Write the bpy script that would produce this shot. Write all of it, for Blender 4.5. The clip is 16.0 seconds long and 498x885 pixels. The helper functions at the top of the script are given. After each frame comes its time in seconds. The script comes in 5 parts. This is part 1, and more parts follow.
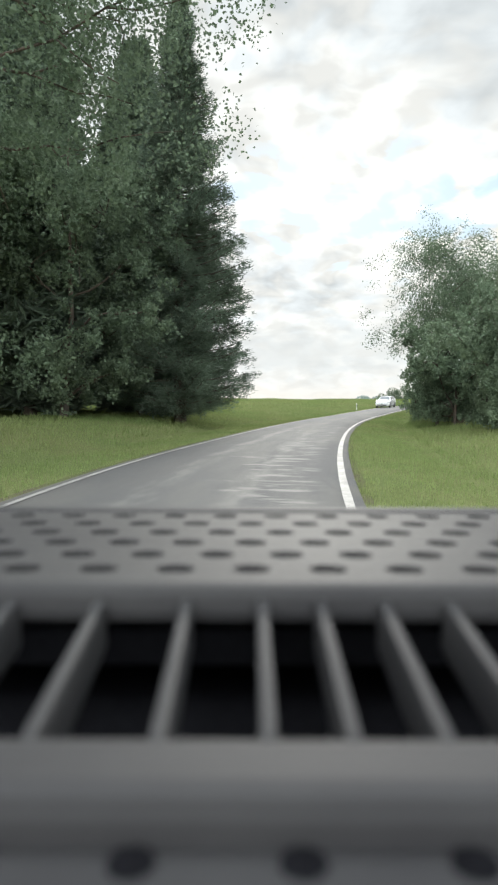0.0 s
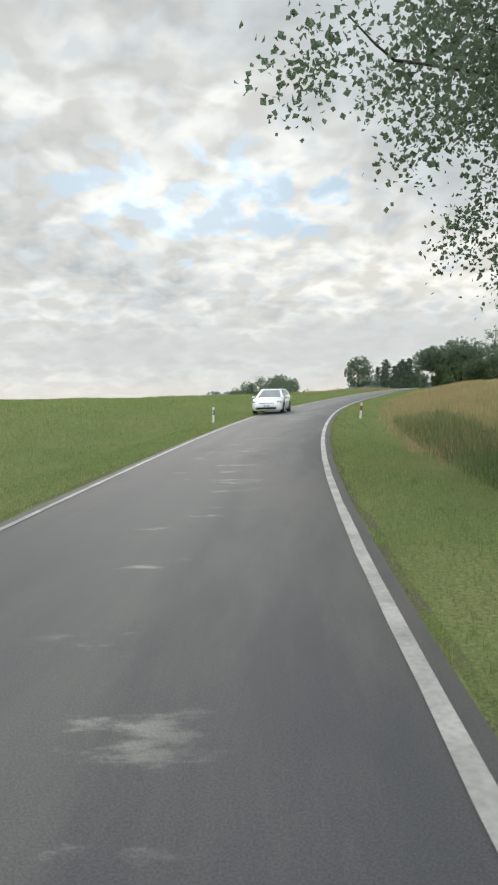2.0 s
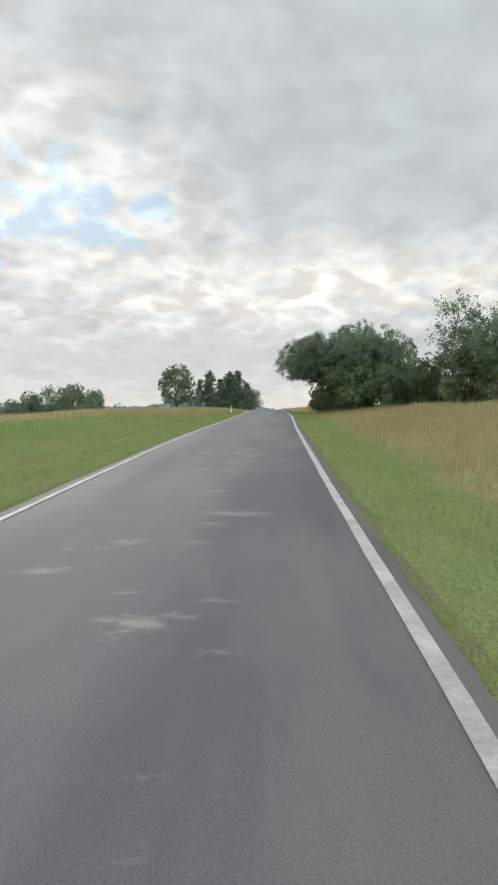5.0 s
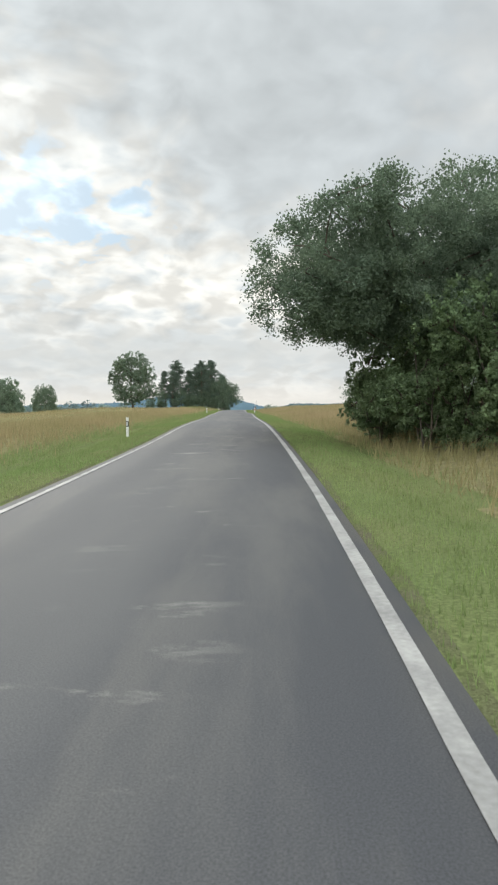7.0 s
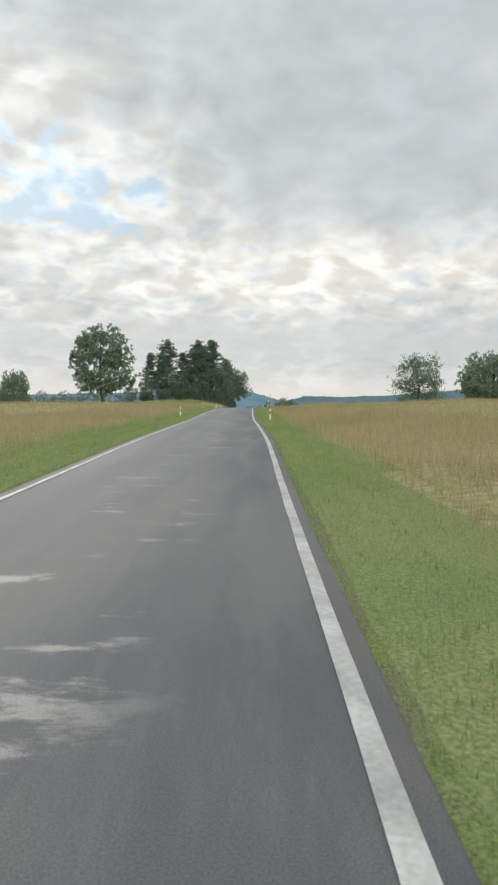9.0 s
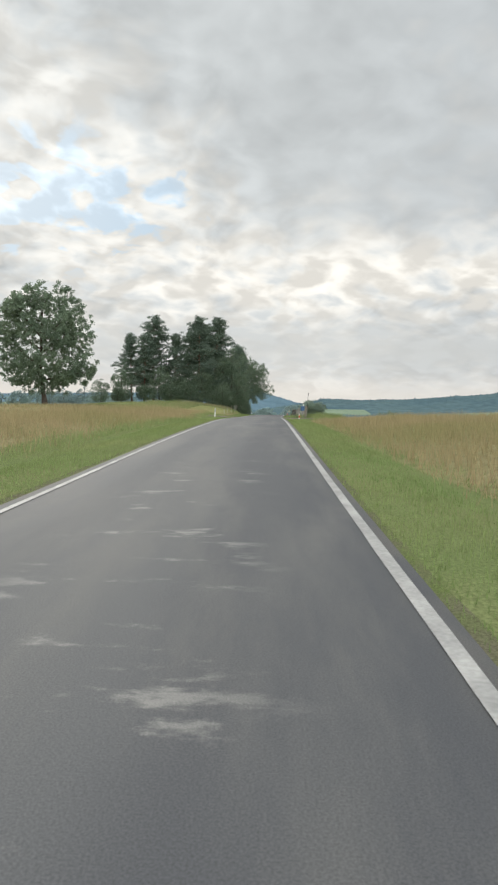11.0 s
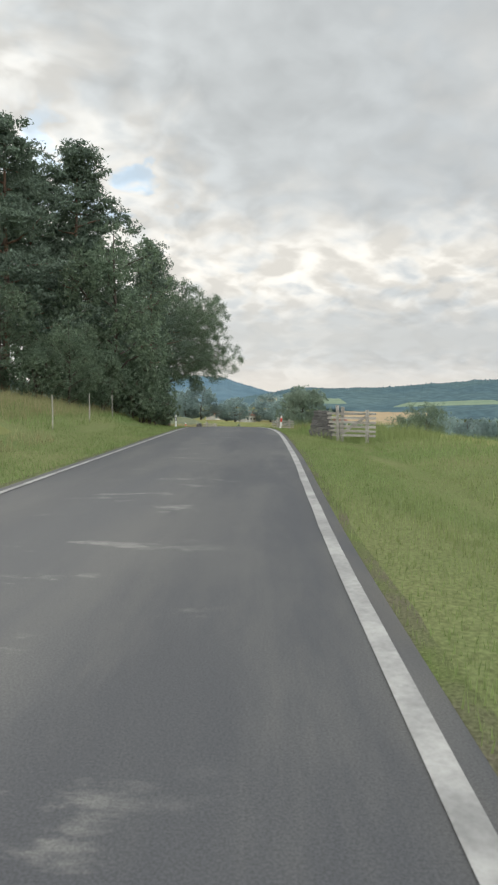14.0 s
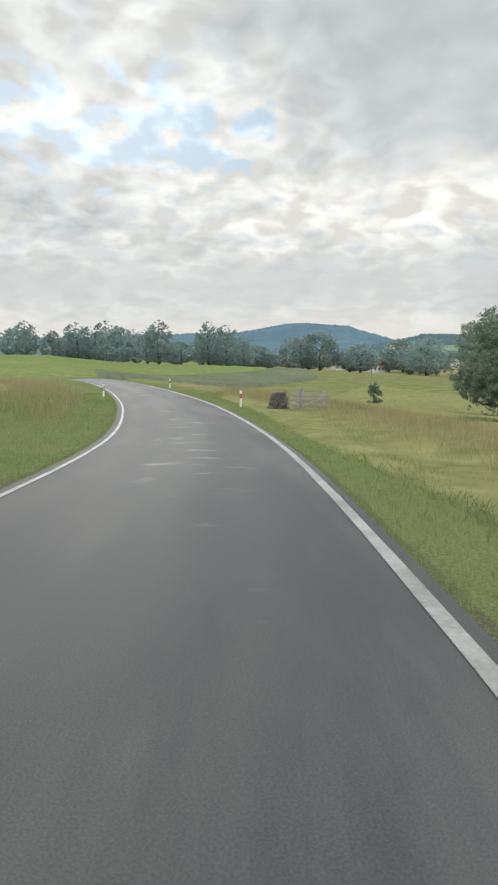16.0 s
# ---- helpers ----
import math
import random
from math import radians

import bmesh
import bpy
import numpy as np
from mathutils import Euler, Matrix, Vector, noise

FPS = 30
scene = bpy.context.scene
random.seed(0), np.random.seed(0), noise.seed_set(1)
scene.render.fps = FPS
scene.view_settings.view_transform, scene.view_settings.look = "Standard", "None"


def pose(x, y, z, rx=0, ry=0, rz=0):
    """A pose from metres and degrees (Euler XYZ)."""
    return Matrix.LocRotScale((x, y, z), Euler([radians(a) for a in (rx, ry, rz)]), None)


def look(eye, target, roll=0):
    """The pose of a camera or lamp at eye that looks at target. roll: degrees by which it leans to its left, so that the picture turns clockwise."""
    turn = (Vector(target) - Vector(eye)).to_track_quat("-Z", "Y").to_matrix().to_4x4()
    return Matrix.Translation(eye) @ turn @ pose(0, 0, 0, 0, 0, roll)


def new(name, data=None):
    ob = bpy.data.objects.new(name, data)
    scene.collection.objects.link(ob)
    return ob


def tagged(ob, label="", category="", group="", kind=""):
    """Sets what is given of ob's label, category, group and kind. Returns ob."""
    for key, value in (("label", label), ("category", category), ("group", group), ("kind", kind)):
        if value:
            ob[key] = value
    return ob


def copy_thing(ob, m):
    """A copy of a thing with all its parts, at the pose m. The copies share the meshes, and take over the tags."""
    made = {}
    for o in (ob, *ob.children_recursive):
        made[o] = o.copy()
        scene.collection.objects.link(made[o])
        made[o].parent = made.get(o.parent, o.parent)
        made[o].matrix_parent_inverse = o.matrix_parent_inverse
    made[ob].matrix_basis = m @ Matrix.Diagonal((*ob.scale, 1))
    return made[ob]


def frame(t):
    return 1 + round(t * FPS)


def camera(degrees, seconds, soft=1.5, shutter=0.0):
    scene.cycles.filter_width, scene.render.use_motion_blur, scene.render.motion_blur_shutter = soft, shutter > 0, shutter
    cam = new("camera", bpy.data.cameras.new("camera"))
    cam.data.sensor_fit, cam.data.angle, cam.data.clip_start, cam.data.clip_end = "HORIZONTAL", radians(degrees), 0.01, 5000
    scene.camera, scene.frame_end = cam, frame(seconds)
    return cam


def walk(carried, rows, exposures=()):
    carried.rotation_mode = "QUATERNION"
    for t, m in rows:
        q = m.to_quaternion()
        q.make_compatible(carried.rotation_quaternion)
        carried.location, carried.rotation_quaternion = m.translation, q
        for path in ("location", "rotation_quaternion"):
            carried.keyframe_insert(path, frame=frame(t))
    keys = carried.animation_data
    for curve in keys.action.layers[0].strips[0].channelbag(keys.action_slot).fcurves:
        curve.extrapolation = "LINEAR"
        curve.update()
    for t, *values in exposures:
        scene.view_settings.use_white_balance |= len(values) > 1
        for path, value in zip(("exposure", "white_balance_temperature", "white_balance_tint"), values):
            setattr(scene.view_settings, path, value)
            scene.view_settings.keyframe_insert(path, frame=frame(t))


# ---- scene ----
# Camera on the dashboard of a car, driven along a country road.
cam = camera(40.8, 16.0, soft=2.3)
cam.data.dof.use_dof, cam.data.dof.focus_distance, cam.data.dof.aperture_fstop = True, 60.0, 8.0
PATH = [
    (0, pose(0.136, 0.000, 1.289, 87.46, -0.21, 0.20)),
    (0.5, pose(0.730, 11.359, 1.639, 87.39, -0.87, -3.72)),
    (1, pose(2.091, 22.636, 1.914, 86.30, 1.18, -6.50)),
    (1.5, pose(4.244, 33.715, 2.109, 87.05, -0.06, -11.48)),
    (2, pose(6.864, 44.665, 2.337, 87.03, 1.52, -12.46)),
    (2.5, pose(9.745, 55.319, 2.495, 86.74, 0.29, -15.64)),
    (3, pose(13.333, 65.656, 2.878, 87.48, -1.41, -18.20)),
    (3.5, pose(17.209, 75.845, 3.229, 87.91, 0.99, -20.40)),
    (4, pose(21.488, 86.084, 3.634, 87.82, 0.41, -21.74)),
    (4.2, pose(23.337, 90.159, 3.796, 88.19, 0.50, -23.11)),
    (4.5, pose(26.210, 96.307, 3.917, 88.12, 0.29, -25.19)),
    (5, pose(31.633, 106.354, 4.461, 88.09, -0.06, -27.96)),
    (5.5, pose(37.417, 116.318, 4.817, 88.03, -0.41, -29.30)),
    (6, pose(43.259, 126.366, 5.343, 87.92, -0.75, -29.90)),
    (6.3, pose(46.850, 132.398, 5.516, 87.84, -0.96, -30.27)),
    (6.5, pose(49.278, 136.431, 5.715, 87.95, -1.89, -30.47)),
    (7, pose(55.472, 146.533, 6.088, 87.66, 0.58, -29.39)),
    (7.5, pose(61.545, 156.789, 6.368, 87.45, 0.58, -28.87)),
    (8, pose(67.432, 167.209, 6.695, 88.05, -0.48, -28.44)),
    (8.5, pose(73.268, 177.700, 7.132, 87.51, 0.01, -28.91)),
    (9, pose(79.044, 188.188, 7.274, 86.96, -0.29, -28.43)),
    (9.2, pose(81.313, 192.409, 7.294, 86.18, -0.94, -27.31)),
    (9.5, pose(84.665, 198.762, 7.376, 86.45, -0.52, -26.82)),
    (10, pose(90.263, 209.319, 7.704, 86.70, -0.74, -26.18)),
    (10.5, pose(95.634, 219.940, 7.737, 86.83, -0.96, -26.10)),
    (11, pose(101.053, 230.514, 7.895, 87.07, -1.18, -27.09)),
    (11.3, pose(104.416, 236.785, 8.022, 87.25, -1.32, -28.10)),
    (11.5, pose(106.634, 240.964, 8.118, 86.68, -0.87, -27.65)),
    (12, pose(112.268, 251.363, 8.331, 87.01, -0.95, -27.63)),
    (12.5, pose(118.229, 261.894, 8.499, 86.32, -0.39, -28.62)),
    (13, pose(124.421, 272.917, 8.530, 85.20, -0.65, -28.80)),
    (13.5, pose(131.134, 284.643, 8.317, 85.29, 0.10, -29.72)),
    (14, pose(138.428, 296.930, 8.279, 86.19, -0.74, -29.57)),
    (14.5, pose(145.852, 309.670, 8.288, 85.76, -1.22, -28.99)),
    (15, pose(153.094, 322.632, 8.211, 85.06, -2.85, -27.64)),
    (15.5, pose(159.800, 335.815, 7.826, 83.14, -1.22, -24.55)),
    (16, pose(165.432, 349.436, 6.838, 81.88, 0.14, -19.23)),
]
walk(cam, PATH, exposures=[(t, e, 6420 if t < 9 or t > 15.9 else 6540, 8.3 if t < 9 or t > 15.9 else 9.4) for t, e in ((0, 0.38), (0.5, 0.1), (1.0, 0.0), (6.5, 0.0), (7.0, 0.1), (7.5, 0.26), (8.0, 0.0), (11.5, 0.0), (14.0, 0.0), (14.5, 0.1), (15.0, 0.18), (15.5, 0.3), (16.0, 0.0))])

# ---------------- sky and sun ----------------
SUN_YAW, SUN_UP = -6.0, 24.0


def sky():
    w = bpy.data.worlds.new("sky")
    scene.world = w
    w.use_nodes = True
    nt = w.node_tree
    nt.nodes.clear()
    N, L = nt.nodes.new, nt.links.new

    def math_(op, a, b=None, clamp=False):
        n = N("ShaderNodeMath")
        n.operation, n.use_clamp = op, clamp
        for i, v in enumerate((a, b)):
            if v is None:
                continue
            if isinstance(v, (int, float)):
                n.inputs[i].default_value = v
            else:
                L(v, n.inputs[i])
        return n.outputs[0]

    def mix(f, a, b):
        n = N("ShaderNodeMix")
        n.data_type = "RGBA"
        for i, v in ((0, f), (6, a), (7, b)):
            if isinstance(v, (int, float)):
                n.inputs[i].default_value = v
            elif isinstance(v, tuple):
                n.inputs[i].default_value = (*v, 1)
            else:
                L(v, n.inputs[i])
        return n.outputs[2]

    def smooth(v, lo, hi, to0=0.0, to1=1.0):
        n = N("ShaderNodeMapRange")
        n.interpolation_type = "SMOOTHSTEP"
        L(v, n.inputs[0])
        for i, x in enumerate((lo, hi, to0, to1)):
            n.inputs[i + 1].default_value = x
        return n.outputs[0]

    def noise_(vec, scale, detail, rough, dist=0.0):
        n = N("ShaderNodeTexNoise")
        n.inputs["Scale"].default_value, n.inputs["Detail"].default_value = scale, detail
        n.inputs["Roughness"].default_value, n.inputs["Distortion"].default_value = rough, dist
        L(vec, n.inputs["Vector"])
        return n.outputs[0]

    co = N("ShaderNodeTexCoord")
    sep = N("ShaderNodeSeparateXYZ")
    L(co.outputs["Generated"], sep.inputs[0])
    x, y, z = sep.outputs
    az = math_("ARCTAN2", x, y)
    el = math_("ARCSINE", z)

    def bell(v, mid, width):
        """1 at mid, falling off softly on both sides."""
        q = math_("POWER", math_("DIVIDE", math_("ABSOLUTE", math_("SUBTRACT", v, mid)), width), 2.0)
        return math_("EXPONENT", math_("MULTIPLY", q, -1.0))

    def scaled(v, k):
        n = N("ShaderNodeVectorMath")
        n.operation = "SCALE"
        L(v, n.inputs[0])
        if isinstance(k, (int, float)):
            n.inputs[3].default_value = k
        else:
            L(k, n.inputs[3])
        return n.outputs[0]

    # the cloud deck, seen in perspective, its lumps bent a little
    den = math_("ADD", math_("MAXIMUM", z, 0.0), 0.36)
    com = N("ShaderNodeCombineXYZ")
    L(math_("DIVIDE", x, den), com.inputs[0])
    L(math_("DIVIDE", y, den), com.inputs[1])
    com.inputs[2].default_value = 5.3
    bend = N("ShaderNodeTexNoise")
    bend.inputs["Scale"].default_value, bend.inputs["Detail"].default_value = 5.0, 2
    L(com.outputs[0], bend.inputs["Vector"])
    deck = N("ShaderNodeVectorMath")
    deck.operation = "ADD"
    L(com.outputs[0], deck.inputs[0])
    L(scaled(bend.outputs["Color"], 0.10), deck.inputs[1])
    deck = deck.outputs[0]
    big = noise_(deck, 2.1, 2, 0.5)
    puff = noise_(deck, 12.5, 5, 0.44)
    above = noise_(scaled(deck, 0.98), 12.5, 3, 0.42)
    # a torn gap with blue sky, and a smooth grey sheet beyond it that covers the rest
    gap = math_("MULTIPLY", bell(az, 0.15, 0.22), bell(el, 0.285, 0.085))
    sheet = math_("MULTIPLY", smooth(math_("ADD", az, math_("MULTIPLY", math_("SUBTRACT", el, 0.28), 0.9)), 0.30, 0.62), smooth(el, 0.17, 0.30))
    thick = math_("ADD", math_("MULTIPLY", big, 0.40), math_("MULTIPLY", math_("ADD", math_("MULTIPLY", math_("SUBTRACT", puff, 0.5), math_("SUBTRACT", 1.0, math_("MULTIPLY", sheet, 0.6))), 0.5), 0.60))
    lit = math_("MULTIPLY", bell(el, 0.185, 0.075), smooth(az, 0.0, 0.5))
    dens = math_("ADD", math_("SUBTRACT", thick, math_("MULTIPLY", gap, 0.125)), math_("MULTIPLY", sheet, 0.075))
    torn = math_("MULTIPLY", math_("MULTIPLY", math_("SUBTRACT", puff, 0.5), gap), 0.55)
    cover = smooth(math_("ADD", math_("ADD", dens, 0.030), math_("SUBTRACT", torn, math_("MULTIPLY", gap, 0.028))), 0.342, 0.440)
    cover = math_("MAXIMUM", cover, smooth(gap, 0.10, 0.45, 1.0, 0.0))
    grey = smooth(math_("SUBTRACT", dens, math_("MULTIPLY", lit, 0.05)), 0.385, 0.60)
    grey = math_("ADD", grey, smooth(el, 0.30, 0.62, 0.0, 0.3), True)
    nish = N("ShaderNodeTexSky")
    nish.sky_type, nish.sun_disc = "NISHITA", False
    nish.sun_elevation, nish.sun_rotation = radians(SUN_UP), radians(-SUN_YAW)
    nish.air_density, nish.dust_density = 1.0, 1.5
    clear = mix(0.9, scaled(nish.outputs[0], 0.10), (0.60, 0.80, 0.99))
    # brighter towards the veiled sun
    sunv = look((0, 0, 0), (math.sin(radians(-SUN_YAW)), math.cos(radians(-SUN_YAW)), math.tan(radians(14)))).to_3x3() @ Vector((0, 0, -1))
    dot = N("ShaderNodeVectorMath")
    dot.operation = "DOT_PRODUCT"
    L(co.outputs["Generated"], dot.inputs[0])
    dot.inputs[1].default_value = sunv
    glow = smooth(dot.outputs["Value"], 0.60, 1.0)
    bright = mix(lit, mix(glow, (0.79, 0.795, 0.785), (0.89, 0.88, 0.84)), (0.965, 0.935, 0.87))
    cloud = mix(grey, bright, mix(glow, (0.52, 0.555, 0.58), (0.61, 0.64, 0.65)))
    # the lumps' upper sides catch more light than their undersides
    relief = math_("MULTIPLY", math_("SUBTRACT", puff, above), math_("SUBTRACT", 1.0, math_("MULTIPLY", sheet, 0.75)))
    relief = smooth(relief, -0.20, 0.20, 0.80, 1.17)
    seen = scaled(mix(cover, clear, cloud), relief)
    # a dim belt of far cloud low down, and a pale rim on the horizon
    belt_ = math_("MULTIPLY", bell(el, 0.085, 0.045), smooth(big, 0.3, 0.6, 0.60, 0.82))
    seen = mix(belt_, seen, mix(glow, (0.60, 0.615, 0.61), (0.67, 0.68, 0.665)))
    seen = mix(smooth(el, 0.008, 0.07, 0.95, 0.0), seen, mix(glow, (0.76, 0.735, 0.69), (0.83, 0.785, 0.72)))
    # the unseen sky overhead and opposite the sun, brightened to fill shaded sides
    zen = math_("MULTIPLY", smooth(z, 0.56, 1.0, 1.0, 2.9), smooth(dot.outputs["Value"], -0.9, 0.4, 3.3, 1.0))
    seen = scaled(seen, zen)
    bg = N("ShaderNodeBackground")
    L(seen, bg.inputs[0])
    bg.inputs[1].default_value = 1.0
    o = N("ShaderNodeOutputWorld")
    L(bg.outputs[0], o.inputs[0])
    sun = bpy.data.lights.new("sun", "SUN")
    sun.energy, sun.angle, sun.color = 1.3, radians(14), (1.0, 0.95, 0.87)
    ob = new("sun", sun)
    ob.matrix_world = look((0, 0, 60), (-math.sin(radians(-SUN_YAW)), -math.cos(radians(-SUN_YAW)), 60 - math.tan(radians(SUN_UP))))


sky()


# ---------------- materials ----------------
def material(name, base, rough=0.8, other=None, scale=3.0, fine=40.0, spread=0.35, bump=0.0, island=0.0, metal=0.0, through_=0.0,
             spec=0.3, coords="Object", stretch=(1, 1, 1), per_object=0.0):
    """A node material: two colours mixed by noise at two scales, with fine relief; island: brightness spread between loose pieces."""
    m = bpy.data.materials.new(name)
    m.use_nodes = True
    nt = m.node_tree
    N, L = nt.nodes.new, nt.links.new
    p = nt.nodes["Principled BSDF"]
    p.inputs["Roughness"].default_value, p.inputs["Metallic"].default_value = rough, metal
    p.inputs["Specular IOR Level"].default_value = spec
    co, mp = N("ShaderNodeTexCoord"), N("ShaderNodeMapping")
    L(co.outputs[coords], mp.inputs[0])
    mp.inputs["Scale"].default_value = stretch
    n1, n2 = N("ShaderNodeTexNoise"), N("ShaderNodeTexNoise")
    for n, s in ((n1, scale), (n2, fine)):
        n.inputs["Scale"].default_value, n.inputs["Detail"].default_value = s, 5
        L(mp.outputs[0], n.inputs["Vector"])
    r1 = N("ShaderNodeMapRange")
    L(n1.outputs[0], r1.inputs[0])
    r1.inputs[1].default_value, r1.inputs[2].default_value = 0.35, 0.65
    mx = N("ShaderNodeMix")
    mx.data_type = "RGBA"
    mx.inputs[6].default_value = (*base, 1)
    mx.inputs[7].default_value = (*(other or tuple(c * 0.7 for c in base)), 1)
    L(r1.outputs[0], mx.inputs[0])
    r2 = N("ShaderNodeMapRange")
    L(n2.outputs[0], r2.inputs[0])
    for i, v in enumerate((0.3, 0.7, 1 - spread, 1 + spread)):
        r2.inputs[i + 1].default_value = v
    val = r2.outputs[0]
    for amount, node, sock in ((island, "ShaderNodeNewGeometry", "Random Per Island"), (per_object, "ShaderNodeObjectInfo", "Random")):
        if amount:
            g, r3, mm = N(node), N("ShaderNodeMapRange"), N("ShaderNodeMath")
            L(g.outputs[sock], r3.inputs[0])
            r3.inputs[3].default_value, r3.inputs[4].default_value = 1 - amount, 1 + amount
            mm.operation = "MULTIPLY"
            L(val, mm.inputs[0])
            L(r3.outputs[0], mm.inputs[1])
            val = mm.outputs[0]
    sc = N("ShaderNodeVectorMath")
    sc.operation = "SCALE"
    L(mx.outputs[2], sc.inputs[0])
    L(val, sc.inputs[3])
    L(sc.outputs[0], p.inputs["Base Color"])
    if bump:
        b = N("ShaderNodeBump")
        b.inputs["Strength"].default_value, b.inputs["Distance"].default_value = min(1, bump), 0.02
        L(n2.outputs[0], b.inputs["Height"])
        L(b.outputs[0], p.inputs["Normal"])
    if through_:
        t, ms = N("ShaderNodeBsdfTranslucent"), N("ShaderNodeMixShader")
        L(sc.outputs[0], t.inputs[0])
        ms.inputs[0].default_value = through_
        L(p.outputs[0], ms.inputs[1])
        L(t.outputs[0], ms.inputs[2])
        L(ms.outputs[0], nt.nodes["Material Output"].inputs[0])
    return m


def field_material():
    """Distant farmland: a patchwork of meadows, crops and stubble."""
    m = material("farmland", (0.13, 0.17, 0.06), 0.9, (0.17, 0.20, 0.08), 0.02, 0.3, 0.2, spec=0.0)
    nt = m.node_tree
    N, L = nt.nodes.new, nt.links.new
    co, mp, vo, ramp = N("ShaderNodeTexCoord"), N("ShaderNodeMapping"), N("ShaderNodeTexVoronoi"), N("ShaderNodeValToRGB")
    L(co.outputs["Object"], mp.inputs[0])
    mp.inputs["Scale"].default_value = (0.011, 0.006, 0.0)
    mp.inputs["Rotation"].default_value = (0, 0, 0.5)
    L(mp.outputs[0], vo.inputs["Vector"])
    vo.inputs["Scale"].default_value = 1.0
    L(vo.outputs["Color"], ramp.inputs[0])
    ramp.color_ramp.interpolation = "CONSTANT"
    e = ramp.color_ramp.elements
    e[0].color, e[1].color, e[1].position = (0.155, 0.165, 0.07, 1), (0.21, 0.195, 0.09, 1), 0.62
    for pos, c in ((0.3, (0.185, 0.185, 0.08, 1)), (0.48, (0.105, 0.135, 0.055, 1)), (0.78, (0.25, 0.205, 0.09, 1))):
        x = e.new(pos)
        x.color = c
    src = nt.nodes["Principled BSDF"].inputs["Base Color"].links[0].from_node
    L(ramp.outputs[0], src.inputs[0])
    return m


FIELDS = field_material()
HAY = material("hay_meadow", (0.23, 0.195, 0.11), 0.9, (0.16, 0.165, 0.075), 0.12, 5, 0.35, 0.8, spec=0.0)


def asphalt_material():
    """Old asphalt: a dark newer lane, a paler older one, worn pale bars across the middle, dusty edges, fine grain."""
    m = bpy.data.materials.new("asphalt")
    m.use_nodes = True
    nt = m.node_tree
    N, L = nt.nodes.new, nt.links.new
    p = nt.nodes["Principled BSDF"]
    uv, sep = N("ShaderNodeUVMap"), N("ShaderNodeSeparateXYZ")
    uv.uv_map = "wear"
    L(uv.outputs[0], sep.inputs[0])

    def noise_(scale, stretch, detail=5, rough=0.6):
        mp, n = N("ShaderNodeMapping"), N("ShaderNodeTexNoise")
        L(uv.outputs[0], mp.inputs[0])
        mp.inputs["Scale"].default_value = stretch
        n.inputs["Scale"].default_value, n.inputs["Detail"].default_value, n.inputs["Roughness"].default_value = scale, detail, rough
        L(mp.outputs[0], n.inputs["Vector"])
        return n.outputs[0]

    def ranged(v, lo, hi, a=0.0, b=1.0):
        r = N("ShaderNodeMapRange")
        r.interpolation_type = "SMOOTHSTEP"
        L(v, r.inputs[0])
        for i, w in enumerate((lo, hi, a, b)):
            r.inputs[i + 1].default_value = w
        return r.outputs[0]

    def calc(op, a, b):
        n = N("ShaderNodeMath")
        n.operation = op
        for i, v in enumerate((a, b)):
            if isinstance(v, (int, float)):
                n.inputs[i].default_value = v
            else:
                L(v, n.inputs[i])
        return n.outputs[0]

    def mix(f, a, b):
        n = N("ShaderNodeMix")
        n.data_type = "RGBA"
        for i, v in ((0, f), (6, a), (7, b)):
            if isinstance(v, tuple):
                n.inputs[i].default_value = (*v, 1)
            else:
                L(v, n.inputs[i])
        return n.outputs[2]

    across = calc("ADD", sep.outputs[0], calc("MULTIPLY", calc("SUBTRACT", noise_(0.25, (0, 1, 0), 4), 0.5), 0.9))
    lane = ranged(across, 0.15, 0.75)
    col = mix(lane, (0.083, 0.083, 0.084), (0.060, 0.061, 0.065))
    blotch = ranged(noise_(1.0, (0.6, 0.10, 1), 7, 0.66), 0.42, 0.62)
    col = mix(calc("MULTIPLY", blotch, 0.7), col, (0.112, 0.108, 0.101))
    # wheel tracks polished dark
    track = calc("MULTIPLY", ranged(calc("ABSOLUTE", calc("SUBTRACT", calc("ABSOLUTE", across, 0.0), 1.05), 0.0), 0.1, 0.5, 1.0, 0.0), 0.35)
    col = mix(track, col, (0.064, 0.065, 0.068))
    # pale worn bars across the middle, in runs
    bars = ranged(noise_(1.0, (0.75, 1.7, 1), 6, 0.68), 0.56, 0.66)
    run = ranged(noise_(1.0, (0.4, 0.06, 1), 3, 0.5), 0.42, 0.56)
    middle = ranged(calc("ABSOLUTE", calc("SUBTRACT", across, 0.1), 0.0), 0.35, 1.35, 1.0, 0.0)
    worn = calc("MULTIPLY", calc("MULTIPLY", bars, run), middle)
    # the first stretch is worn through in the tracks too, with dark patches between
    early = ranged(sep.outputs[1], 24.0, 44.0, 0.6, 0.0)
    rung = ranged(noise_(1.0, (0.8, 2.3, 1), 5, 0.6), 0.50, 0.60)
    rung = calc("MULTIPLY", rung, ranged(calc("ABSOLUTE", calc("SUBTRACT", across, 1.15), 0.0), 0.35, 0.75, 1.0, 0.0))
    streak = calc("MULTIPLY", ranged(calc("ABSOLUTE", calc("SUBTRACT", calc("ABSOLUTE", calc("SUBTRACT", across, 0.05), 0.0), 0.62), 0.0), 0.05, 0.34, 0.75, 0.0), ranged(noise_(1.0, (2.5, 0.5, 1), 5, 0.65), 0.36, 0.60))
    worn = calc("MAXIMUM", worn, calc("MULTIPLY", calc("MAXIMUM", rung, streak), early))
    col = mix(calc("MULTIPLY", worn, 0.95), col, (0.168, 0.162, 0.150))
